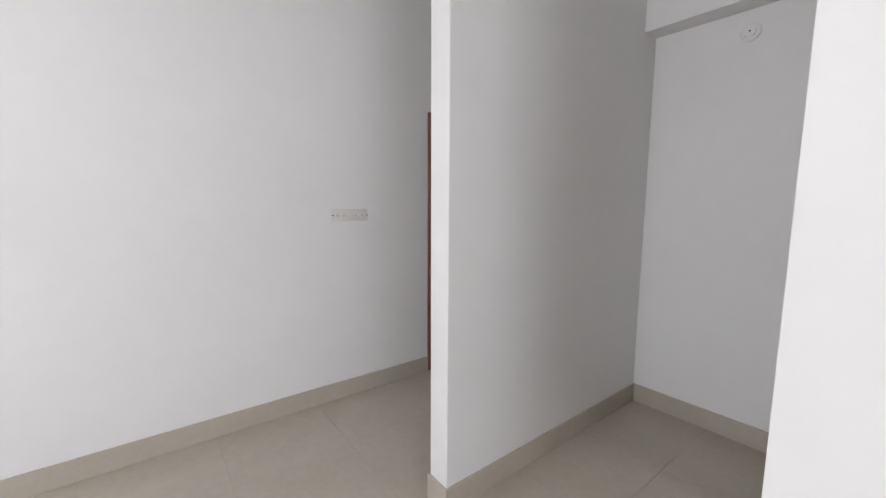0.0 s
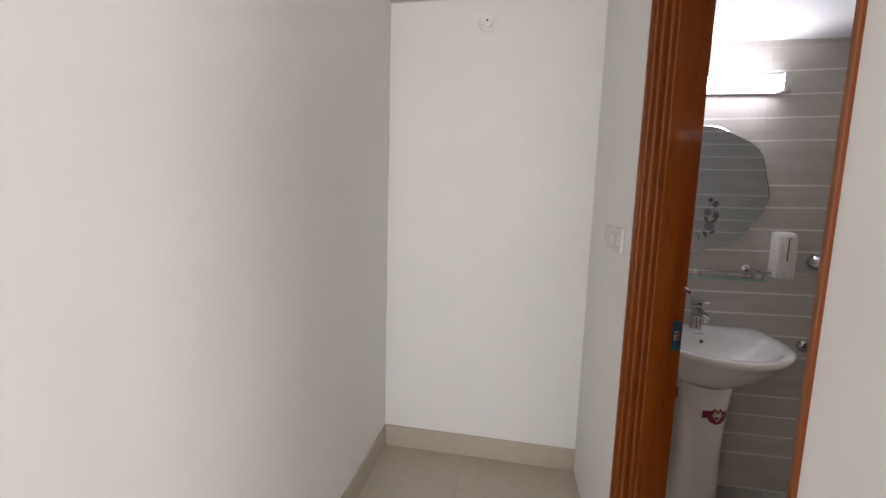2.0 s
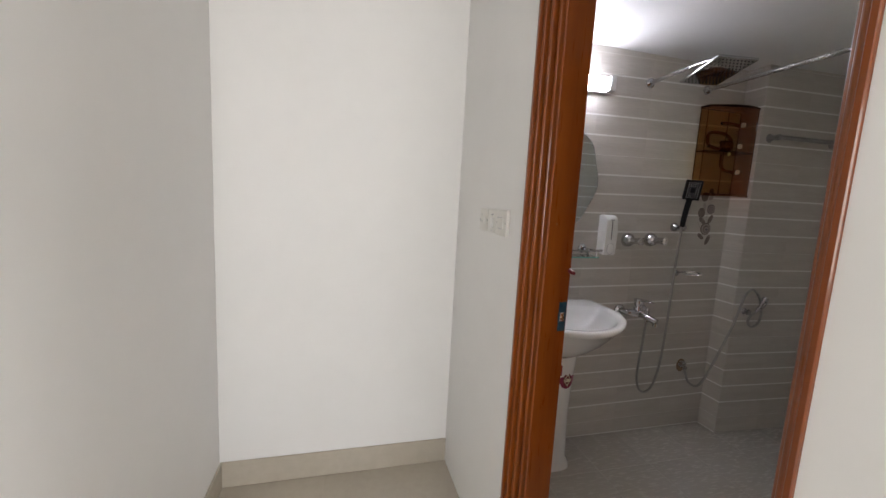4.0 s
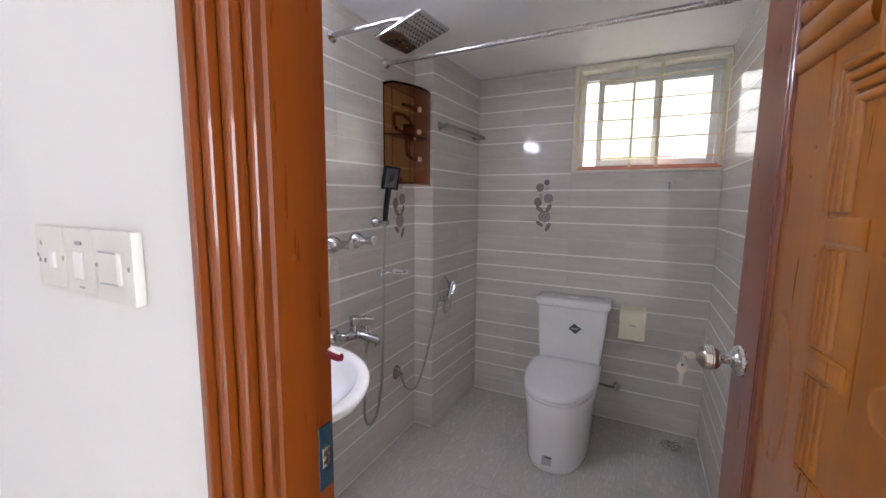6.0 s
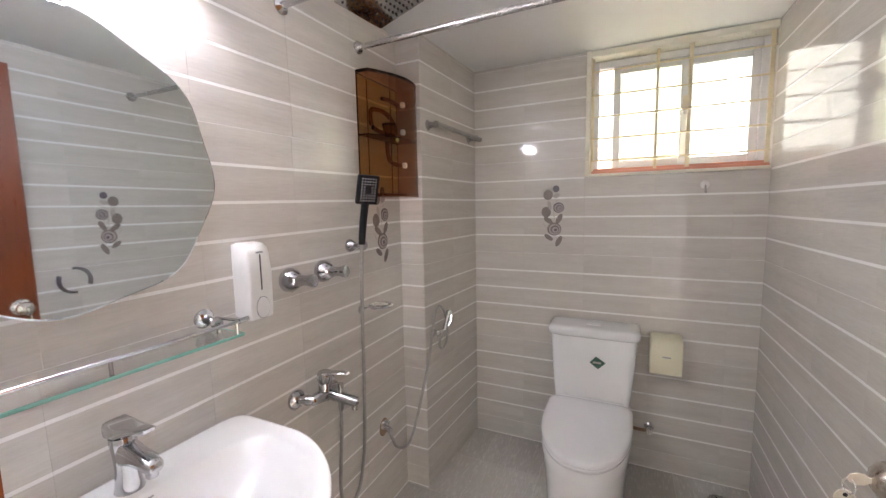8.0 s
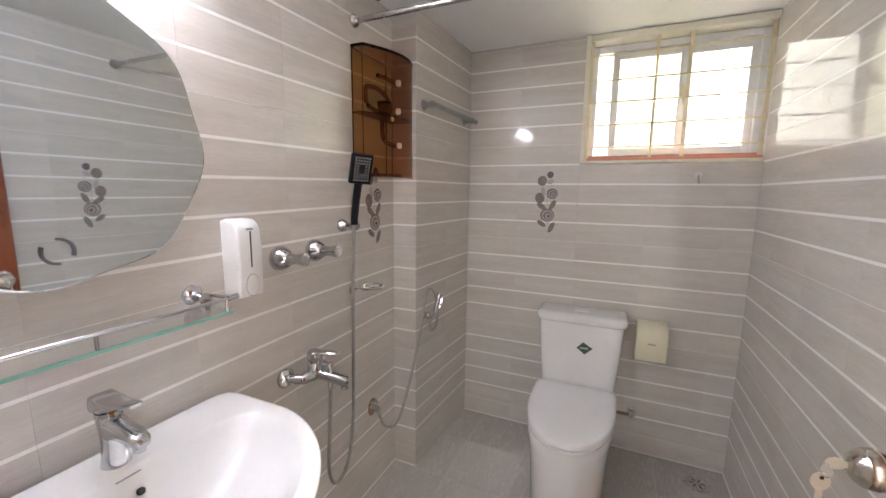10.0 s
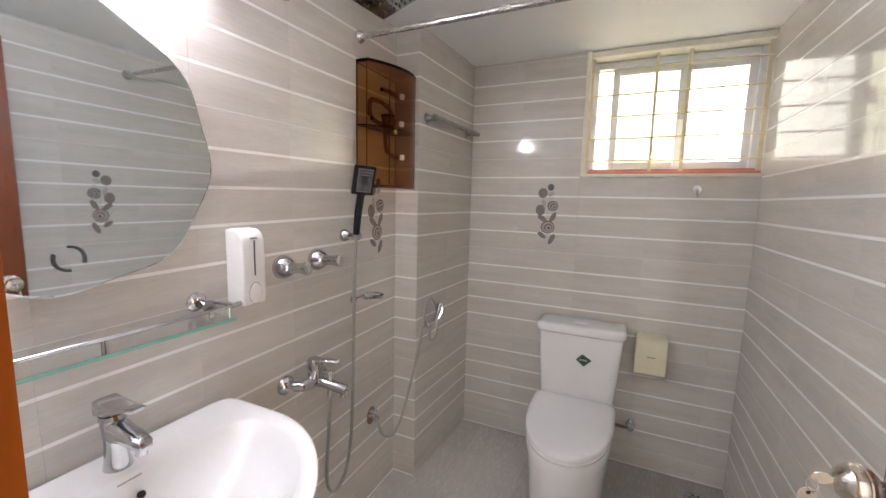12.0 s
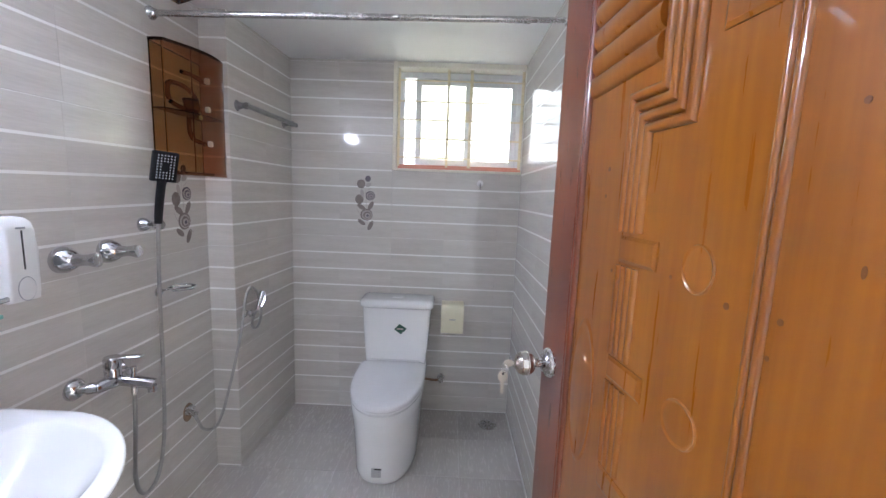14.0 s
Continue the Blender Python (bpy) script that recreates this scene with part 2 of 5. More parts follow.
def smoothed(pts, steps=8):
    """A Catmull-Rom curve through the points."""
    p = [Vector(q) for q in pts]
    p = [p[0] * 2 - p[1]] + p + [p[-1] * 2 - p[-2]]
    out = []
    for i in range(1, len(p) - 2):
        for k in range(steps):
            t = k / steps
            out.append(0.5 * (2 * p[i] + (p[i + 1] - p[i - 1]) * t + (2 * p[i - 1] - 5 * p[i] + 4 * p[i + 1] - p[i + 2]) * t * t + (3 * p[i] - p[i - 1] - 3 * p[i + 1] + p[i + 2]) * t ** 3))
    return out + [p[-2]]


def tube(pts, r, seg=10, bm=None, mi=0, ripple=0.0):
    rings, a = [], None
    for i, p in enumerate(pts):
        d = (pts[min(i + 1, len(pts) - 1)] - pts[max(i - 1, 0)]).normalized()
        if a is None:
            a = basis(d)[0]
        a = (a - d * a.dot(d)).normalized()
        b = d.cross(a)
        rr = r * (1 + ripple * (i % 2))
        rings.append([p + (a * math.cos(k * math.tau / seg) + b * math.sin(k * math.tau / seg)) * rr for k in range(seg)])
    return loft(rings, True, bm, mi)


def outline(cx, cy, ax0, ax1, by, n0, n1, z, n=64, along="y", zs=None):
    """A rounded ring; ax0/n0 shape its back half and ax1/n1 its front half along the given axis."""
    ring = []
    for k in range(n):
        t = k * math.tau / n
        c, s = math.cos(t), math.sin(t)
        front = c >= 0
        a, p = (ax1, n1) if front else (ax0, n0)
        u = a * math.copysign(abs(c) ** (2 / p), c)
        v = by * math.copysign(abs(s) ** (2 / p), s)
        x, y = (cx + u, cy + v) if along == "x" else (cx + v, cy - u)
        ring.append((x, y, z if zs is None else z + zs(x, y)))
    return ring


def disc(c, u, v, ru, rv, lift, nrm, seg=20, bm=None, mi=0, rot=0.0, h=0.0006):
    """A thin printed shape on a surface: an ellipse with its own small thickness."""
    c, u, v, nrm = Vector(c), Vector(u), Vector(v), Vector(nrm)
    ca, sa = math.cos(rot), math.sin(rot)
    low, top = [], []
    for k in range(seg):
        t = k * math.tau / seg
        x, y = ru * math.cos(t), rv * math.sin(t)
        p = c + u * (x * ca - y * sa) + v * (x * sa + y * ca)
        low.append(p + nrm * lift)
        top.append(p + nrm * (lift + h))
    return loft([low, top], True, bm, mi)


# ---- plan ----
XR, YB, ZC = 1.562, 2.184, 2.185      # bathroom: far side wall, back wall, ceiling
YF, YH = 0.008, -0.152                # the door wall: its bathroom face and its hall face
T = 0.008                             # tile thickness
G = 0.0016                            # depth of the joints
XD0, XD1, ZD = 0.80, 1.512, 2.06      # clear door opening
XN, YP, YP2, XP, YS = 0.055, -1.211, -1.334, 1.736, -2.48   # nook back wall, partition faces and end, socket wall
XC, HC = 1.725, 2.90                  # outer corner beside the door, hall ceiling
WX0, WX1, WZ0, WZ1 = 0.79, 1.562, 1.562, 2.165   # bathroom window opening


def structure(name, bm, mats, label, category="wall", smooth=0.0):
    return tagged(part(name, bm, mats, smooth=smooth), label, category, kind="structure")


# bathroom shell, behind the tiles
wall_left = structure("wall_left", box(-0.14, -G, YH + 0.02, YB + 0.22, -0.1, 2.55), GROUT, "tiled bathroom wall with grey striped tiles", "wall")
bm = box(-G, WX0 - 0.0, YB + G, YB + 0.2, -0.1, 2.55)
box(WX0, WX1 + T, YB + G, YB + 0.2, -0.1, WZ0 - 0.012, bm=bm)
box(WX0, WX1 + T, YB + G, YB + 0.2, WZ1 + 0.006, 2.55, bm=bm)
wall_back = structure("wall_back", bm, GROUT, "tiled bathroom back wall with a high window", "wall")
wall_right = structure("wall_right", box(XR + G, XC - 0.012, YF - 0.01, YB + 0.2, -0.1, 2.55), GROUT, "tiled glossy bathroom side wall beside the door", "wall")
bm = bmesh.new()
pts = [(-T, 1.583 - T + G), (0.115 + T - G, 1.583 - T + G), (0.150 + T - G, YB + T), (-T, YB + T)]
loft([[(x, y, 0) for x, y in pts], [(x, y, ZC + 0.05) for x, y in pts]], True, bm)
pillar = structure("pillar", bm, GROUT, "tiled corner pillar with grey striped tiles", "pillar")
floor_bath = structure("floor_bathroom", box(-0.02, XR + 0.02, YF - 0.06, YB + 0.02, -0.12, -G), FGROUT, "grey tiled bathroom floor", "floor")
structure("ceiling_bathroom", box(-0.01, XR + 0.01, YF - 0.004, YB + 0.012, ZC, ZC + 0.1), CEIL, "plain white painted low ceiling", "ceiling")

# the wall with the door: painted towards the hall
bm = box(XN - 0.14, XD0 - 0.045, YH, YF - T, 0, HC)
box(XD1 + 0.045, XC, YH, YF - T, 0, HC, bm=bm)
box(XD0 - 0.045, XD1 + 0.045, YH, YF - T, ZD + 0.045, HC, bm=bm)
wall_door = structure("wall_door", bm, PAINT, "white painted wall around the bathroom door", "wall")
structure("wall_hall_corner", box(XC - 0.012, XC, YF - T, 4.0, 0, HC), PAINT, "white painted hall wall past the corner", "wall")
structure("wall_nook", box(XN - 0.12, XN, YS, YH, 0, HC), PAINT, "white painted end wall of the nook", "wall")
structure("wall_partition", box(XN, XP, YP2, YP, 0, HC, 0.004, 1), PAINT, "white painted partition wall with a free end", "wall", 30)
bm = box(0.93, 6.1, YS - 0.12, YS, 0, HC)
box(XN - 0.12, 0.93, YS - 0.12, YS, 2.06, HC, bm=bm)
wall_socket = structure("wall_socket", bm, PAINT, "long white painted wall with a socket plate", "wall")
structure("beam_nook", box(XN, 0.205, YP, YH, 2.415, HC), PAINT, "white painted ceiling beam over the nook", "beam")
structure("ceiling_hall", box(-0.1, 6.1, YS - 0.1, 4.1, HC, HC + 0.1), CEIL, "white painted hall ceiling", "ceiling")
structure("floor_hall", box(-0.1, 6.1, YS - 0.1, YF - 0.06, -0.12, -G), HTILE, "cream polished hall floor", "floor")
structure("floor_room", box(XC - 0.01, 6.1, YF - 0.06, 4.1, -0.12, -G), HTILE, "cream polished floor of the room", "floor")
bm = box(6.0, 6.12, YS, -1.7, 0, HC)
box(6.0, 6.12, 1.1, 4.1, 0, HC, bm=bm)
box(6.0, 6.12, -1.7, 1.1, 0, 0.7, bm=bm)
box(6.0, 6.12, -1.7, 1.1, 2.4, HC, bm=bm)
structure("wall_hall_window", bm, PAINT, "white painted hall wall with a window", "wall")
bm = box(XC - 0.01, 2.6, 4.0, 4.12, 0, HC)
box(4.8, 6.1, 4.0, 4.12, 0, HC, bm=bm)
box(2.6, 4.8, 4.0, 4.12, 0, 0.75, bm=bm)
box(2.6, 4.8, 4.0, 4.12, 2.45, HC, bm=bm)
structure("wall_room_window", bm, PAINT, "white painted room wall with a window", "wall")
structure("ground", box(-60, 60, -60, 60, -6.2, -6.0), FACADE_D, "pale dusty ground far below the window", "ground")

# ---- bathroom window ----
window_1 = tagged(new("window_1"), "white aluminium sliding window behind a cream steel grille", "window", kind="structure")
bm = box(WX0 - 0.012, WX0 + 0.012, YB - 0.012, YB + 0.16, WZ0 - 0.01, WZ1 + 0.02, 0.003, 1)
part("window_trim", bm, WINFRAME, window_1, "cream trim at the window reveal")
part("window_lintel", box(WX0 + 0.012, WX1 - 0.001, YB - 0.006, YB + 0.16, WZ1 - 0.012, WZ1 + 0.018, 0.003, 1), WINFRAME, window_1)
sill = part("window_sill", box(WX0 + 0.012, WX1 - 0.001, YB - 0.012, YB + 0.17, WZ0 - 0.012, WZ0 + 0.003, 0.002, 1), WINFRAME, window_1)
part("sill_line", box(WX0 + 0.02, WX1 - 0.004, YB + 0.004, YB + 0.012, WZ0 + 0.003, WZ0 + 0.017, 0.002, 1), PINK, sill, "faded pink painted strip")
part("sill_line", box(WX0 + 0.02, WX1 - 0.004, YB + 0.03, YB + 0.045, WZ0 + 0.003, WZ0 + 0.03, 0.002, 1), PINK, sill, "faded pink painted strip")
fy0, fy1 = YB + 0.085, YB + 0.135
frame_bm = box(WX0 + 0.014, WX0 + 0.045, fy0, fy1, WZ0 + 0.003, WZ1 - 0.014, 0.003, 1)
box(WX1 - 0.034, WX1 - 0.003, fy0, fy1, WZ0 + 0.003, WZ1 - 0.014, 0.003, 1, frame_bm)
box(WX0 + 0.045, WX1 - 0.034, fy0, fy1, WZ0 + 0.003, WZ0 + 0.036, 0.003, 1, frame_bm)
box(WX0 + 0.045, WX1 - 0.034, fy0, fy1, WZ1 - 0.05, WZ1 - 0.014, 0.003, 1, frame_bm)
part("window_frame", frame_bm, ALUM, window_1)


def sash(x0, x1, y, glass, label):
    z0, z1, w = WZ0 + 0.037, WZ1 - 0.051, 0.034
    b = box(x0, x0 + w, y, y + 0.018, z0, z1, 0.002, 1)
    box(x1 - w, x1, y, y + 0.018, z0, z1, 0.002, 1, b)
    box(x0 + w, x1 - w, y, y + 0.018, z0, z0 + w, 0.002, 1, b)
    box(x0 + w, x1 - w, y, y + 0.018, z1 - w, z1, 0.002, 1, b)
    s = part("sash", b, ALUM, window_1, label)
    p = part("pane", box(x0 + w, x1 - w, y + 0.007, y + 0.011, z0 + w, z1 - w), glass, s, smooth=0)
    p.visible_shadow = False
    return s


sash(0.905, 1.245, fy0 + 0.004, TINTED, "white sliding sash")
right_sash = sash(1.215, 1.530, fy0 + 0.027, CLEAR, "white sliding sash")
part("latch", box(1.222, 1.236, fy0 - 0.012, fy0 + 0.004, 1.84, 1.93, 0.003, 1), ALUM, right_sash)

# burglar grille in the plane of the wall
grille = thing("window_grille", "cream painted steel bar grille in the window", "grille")
ys = YB + 0.02
for z in (1.635, 1.747, 1.858, 1.965, 2.085):
    part("bar", rod((WX0 + 0.012, ys, z), (WX1 - 0.001, ys, z), 0.0042, 8), GRILLE, grille)
for x, w in ((WX0 + 0.018, 0.008), (1.105, 0.007), (1.243, 0.009), (WX1 - 0.012, 0.008)):
    part("upright", box(x - w, x + w, ys + 0.004, ys + 0.012, WZ0 + 0.003, WZ1 - 0.012, 0.001, 1), GRILLE, grille)
part("lock_plate", box(1.213, 1.238, ys - 0.008, ys + 0.004, 1.85, 1.915, 0.002, 1), GRILLE, grille)

# neighbouring house seen through the open sash
house = thing("neighbour_house", "sunlit pale plastered apartment house across the lane", "house")
part("wall", box(-4.0, 9.0, 7.0, 7.3, -6.0, 7.5), FACADE, house)
for hx in (0.6, 3.1, 5.3):
    for hz in (1.3, 4.2):
        # no real recess: a flat box whose darker colour stands for the shade inside
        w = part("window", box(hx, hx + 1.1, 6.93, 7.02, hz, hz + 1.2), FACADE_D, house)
        for k in range(6):
            part("slat", box(hx + 0.06, hx + 1.04, 6.88, 6.93, hz + 0.08 + k * 0.19, hz + 0.14 + k * 0.19), FACADE, w)
part("ledge", box(-4.0, 9.0, 6.7, 7.0, 0.55, 0.8), FACADE_Y, house, "ochre painted ledge")
part("balcony", box(2.4, 6.5, 6.0, 7.0, 3.55, 3.75), FACADE, house)
stairs = thing("outside_staircase", "cream steel zigzag staircase on the neighbouring house", "staircase")
for k in range(9):
    z = 0.9 + 0.42 * k
    s = 1 if k % 2 else -1
    part("flight", rod((2.75 - 0.3 * s, 6.1, z), (2.75 + 0.3 * s, 6.1, z + 0.42), 0.025, 6), FACADE_Y, stairs)
part("post", rod((2.75, 6.12, -6.0), (2.75, 6.12, 5.0), 0.05, 8), FACADE_Y, stairs)

# ---- door frame and door ----
door_frame = tagged(new("door_frame"), "moulded lacquered wooden door frame, open doorway", "door frame", kind="structure")


def jamb_profile(sx, x_in):
    """Cross-section of a jamb: a flat band and three rounded ridges from the wall to the reveal, then the rebate. sx: way out of the opening."""
    p = [(0.045, YF - 0.003), (0.045, YH - 0.004), (0.0435, YH - 0.006), (0.0365, YH - 0.006), (0.0350, YH - 0.004), (0.0345, YH + 0.004)]
    for a, d, r in ((0.0270, 0.010, 0.0070), (0.0145, 0.026, 0.0078), (0.0072, 0.047, 0.0066)):
        p += [(a + r * math.cos(radians(th)), YH + d - r * math.sin(radians(th))) for th in range(15, 196, 22)]
        p.append((a - r + 0.0012, YH + d + r * 0.9))
    p += [(0.0035, YH + 0.060), (0.0, YH + 0.064), (0.0, -0.034), (0.007, -0.032), (0.007, YF - 0.003)]
    return [(x_in + sx * a, b) for a, b in p]


for side, x_in, sx in (("jamb", XD0, -1), ("jamb", XD1, 1)):
    pr = jamb_profile(sx, x_in)
    ob = part(side, loft([[(x, y, 0) for x, y in pr], [(x, y, ZD) for x, y in pr]], True), WOOD_FRAME, door_frame, smooth=20)
    if sx < 0:
        left_jamb = ob
pr = [(z, y) for z, y in ((a - ZD, b) for a, b in jamb_profile(1, ZD))]
part("head", loft([[(XD0 - 0.045, y, ZD + z) for z, y in pr], [(XD1 + 0.045, y, ZD + z) for z, y in pr]], True), WOOD_FRAME, door_frame, smooth=20)
strike = part("strike_plate", box(XD0 - 0.009, XD0 - 0.0055, -0.024, 0.0035, 0.955, 1.052, 0.001, 1), BLUE_FILM, left_jamb, "steel strike plate under blue film")
part("latch_hole", box(XD0 - 0.007, XD0 - 0.0045, -0.018, -0.004, 0.988, 1.018, 0.001, 1), STEEL, left_jamb)
for z, y in ((1.30, -0.062),):
    part("knot", disc((XD0, y, z), (0, 1, 0), (0, 0, 1), 0.003, 0.004, 0.0001, (1, 0, 0), 12), KNOT, left_jamb)

# the leaf stands open, hinged at the far jamb
door_1 = tagged(new("door_1"), "orange lacquered wooden door with carved relief, standing open", "door", kind="structure")
door_1.matrix_world = Matrix(((-0.125, -0.992, 0, 1.497), (0.992, -0.125, 0, 0.012), (0, 0, 1, 0), (0, 0, 0, 1)))
DW, DT, D0, D1 = 0.742, 0.036, 0.012, 2.045   # local: x along the leaf, y out of the carved face
S0, S1 = 0.142, 0.612
part("hinge_stile", box(0.0, S0, -DT, 0.0, D0, D1, 0.002, 1), WOOD, door_1)
part("lock_stile", box(S1, DW, -DT, 0.0, D0, D1, 0.002, 1), WOOD_RED, door_1, "dark red lacquered stile")
part("rail", box(S0, S1, -DT, 0.0, D0, 0.16, 0.002, 1), WOOD, door_1)
part("rail", box(S0, S1, -DT, 0.0, 1.93, D1, 0.002, 1), WOOD, door_1)
panel = part("panel", box(S0, S1, -DT + 0.004, -0.009, 0.16, 1.93), WOOD, door_1, "carved orange lacquered panel")


def rib(pts, r, name="carving", mat=None, flat=0.55, base=-0.009):
    """A rounded rib along a line on the panel; it keeps to the panel and stands r * flat proud."""
    v = [Vector((p[0], p[1])) for p in pts]
    rings = []
    for i, p in enumerate(v):
        a = (v[i] - v[i - 1]).normalized() if i else (v[1] - v[0]).normalized()
        b = (v[i + 1] - v[i]).normalized() if i < len(v) - 1 else a
        t = (a + b).normalized()
        nrm = Vector((-t.y, t.x)) / max(t.dot(a), 0.4)
        ring = []
        for k in range(9):
            th = math.pi * k / 8
            q = p + nrm * (r * math.cos(th))
            ring.append((q.x, base - 0.0005 + r * flat * math.sin(th) + 0.0005, q.y))
        ring.append(((p - nrm * r * 0.9).x, base - 0.004, (p - nrm * r * 0.9).y))
        ring.append(((p + nrm * r * 0.9).x, base - 0.004, (p + nrm * r * 0.9).y))
        rings.append(ring)
    return part(name, loft(rings, True), mat or WOOD, panel, smooth=40)


# bead mouldings along both stiles
for s, r in ((S0 + 0.008, 0.009), (S0 + 0.024, 0.006), (S1 - 0.009, 0.010)):
    rib([(s, 0.165), (s, 1.925)], r, "bead", WOOD if s < 0.5 else WOOD_RED, 1.0)
# louvre-like ribs, and the nested stepped ribs that lead down from them
for k in range(6):
    z = 1.640 + 0.0458 * k
    rib([(0.586, z - 0.004), (0.376, z + 0.006)], 0.0215, "carved_rib", flat=0.55)
for k in range(4):
    o, q = 0.0200 * k, 0.0165 * k
    zt = 1.584 - 0.0190 * k
    rib([(0.356 - o, 1.92), (0.356 - o, zt), (0.437 - q, zt), (0.437 - q, 1.360)], 0.0088, "stepped_rib", flat=1.1)
for k in range(4):
    o = 0.0165 * k
    rib([(0.438 - o, 1.300), (0.438 - o, 1.138)], 0.0076, "stepped_rib", flat=0.8)
    rib([(0.438 - o, 1.084), (0.438 - o, 0.924)], 0.0076, "stepped_rib", flat=0.8)


def bar_block(s0, s1, z0, z1, tilt=0.0):
    b = bmesh.new()
    pts2 = [(s0, z0), (s1, z0 + tilt), (s1, z1 + tilt), (s0, z1)]
    loft([[(s, -0.012, z) for s, z in pts2], [(s, -0.0065, z) for s, z in pts2],
          [(s + (0.006 if s == s0 else -0.006), -0.0035, z + (0.006 if k < 2 else -0.006)) for k, (s, z) in enumerate(pts2)]], True, b)
    part("carved_block", b, WOOD, panel, smooth=20)


bar_block(0.336, 0.437, 1.306, 1.352)
bar_block(0.340, 0.441, 1.090, 1.132)
bar_block(0.344, 0.441, 0.874, 0.918)
bar_block(0.182, 0.258, 1.620, 1.70)


def carved_oval(s, z, rs, rz, dome=0.006):
    b = bmesh.new()
    rings = []
    for f, h in ((1.10, -0.0100), (1.04, -0.0072), (1.0, -0.0078), (0.94, -0.0092), (0.86, -0.0088), (0.6, -0.0082), (0.25, -0.0080)):
        rings.append([(s + rs * f * math.cos(t * math.tau / 36), h + dome * 0.15, z + rz * f * math.sin(t * math.tau / 36)) for t in range(36)])
    loft(rings, True, b)
    part("carved_oval", b, WOOD, panel, smooth=60)


carved_oval(0.254, 1.326, 0.026, 0.031)
carved_oval(0.256, 1.108, 0.032, 0.031)
carved_oval(0.538, 1.009, 0.048, 0.146)
carved_oval(0.254, 0.60, 0.026, 0.031)
for s, z, a in ((0.203, 1.292, 0.0042), (0.128, 1.297, 0.0034), (0.136, 1.256, 0.0026), (0.066, 1.36, 0.0022), (0.303, 1.306, 0.003), (0.50, 1.47, 0.004), (0.505, 1.42, 0.003), (0.46, 1.285, 0.003), (0.085, 1.50, 0.003)):
    part("knot", disc((s, -0.0088 if S0 < s < S1 else 0.0, z), (1, 0, 0), (0, 0, 1), a, a * (2.6 if a == 0.0022 else 1.1), 0.0002, (0, 1, 0), 12), KNOT, door_1)

# round lock knob with its key, on the carved face, and its twin behind
KS, KZ = 0.688, 1.005
knob = thing("door_knob", "round satin metal door knob with rosette and key", "door knob")
knob.matrix_world = door_1.matrix_world
part("rosette", turned((KS, 0.0, KZ), (KS, 0.024, KZ), ((0, 0.036), (0.15, 0.037), (0.4, 0.034), (0.55, 0.027), (0.7, 0.025), (0.85, 0.020), (1, 0.013)), 32), STEEL, knob)
part("neck", rod((KS, 0.02, KZ), (KS, 0.045, KZ), 0.011, 20), STEEL, knob)
part("grip", turned((KS, 0.040, KZ), (KS, 0.092, KZ), ((0, 0.012), (0.08, 0.020), (0.22, 0.027), (0.38, 0.0295), (0.42, 0.0285), (0.46, 0.0298), (0.62, 0.0285), (0.68, 0.0270), (0.72, 0.0272), (0.86, 0.021), (0.95, 0.014), (1, 0.010)), 32), KNOBM, knob)
part("inner_grip", turned((KS, -DT, KZ), (KS, -DT - 0.085, KZ), ((0, 0.036), (0.12, 0.035), (0.25, 0.014), (0.45, 0.013), (0.55, 0.022), (0.75, 0.029), (0.92, 0.02), (1, 0.008)), 24), STEEL, knob)
key_bm = box(KS - 0.0012, KS + 0.0012, 0.088, 0.100, KZ - 0.004, KZ + 0.004)
k2 = [(0.094, KZ - 0.004), (0.099, KZ - 0.008), (0.108, KZ - 0.009), (0.116, KZ - 0.006), (0.119, KZ), (0.116, KZ + 0.006), (0.108, KZ + 0.009), (0.099, KZ + 0.008), (0.094, KZ + 0.004)]
loft([[(KS - 0.001, y, z) for y, z in k2], [(KS + 0.001, y, z) for y, z in k2]], True, key_bm)
part("key", key_bm, KEY, knob, "pale key in the lock")
ring = [Vector((KS + 0.005 * math.sin(t * 0.5), 0.116 + 0.005 * math.sin(t * 0.5), KZ - 0.013 + 0.012 * math.cos(t * 0.5))) for t in range(13)]
part("key_ring", tube(ring, 0.0011, 6), STEEL, knob)
kz = KZ - 0.022
k3 = [(0.0125 * math.cos(u), kz - 0.014 + 0.0145 * math.sin(u)) for u in (math.tau * j / 20 for j in range(-4, 15))]
k3 = k3 + [(-0.0042, kz - 0.030), (-0.0042, kz - 0.048), (-0.0024, kz - 0.051), (-0.0042, kz - 0.054), (-0.0020, kz - 0.060), (0.0020, kz - 0.060), (0.0042, kz - 0.056), (0.0042, kz - 0.030)]
part("hanging_key", loft([[(KS + 0.003, 0.118 + y, z) for y, z in k3], [(KS + 0.0052, 0.118 + y, z) for y, z in k3]], True), KEY, knob, "spare key hanging from the ring", 20)
part("key_hole", disc((KS + 0.0028, 0.118, kz - 0.007), (0, 1, 0), (0, 0, 1), 0.003, 0.003, 0.0002, (-1, 0, 0), 12), DARK, knob)
for z in (0.3, 1.05, 1.8):
    part("hinge", rod((XD1 - 0.008, -0.004, z - 0.05), (XD1 - 0.008, -0.004, z + 0.05), 0.006, 12), STEEL, door_frame, "steel butt hinge")

# peeling film at the jamb's inner edge
film = thing("peeling_film", "curled strip of maroon and white film peeling from the jamb", "film strip")


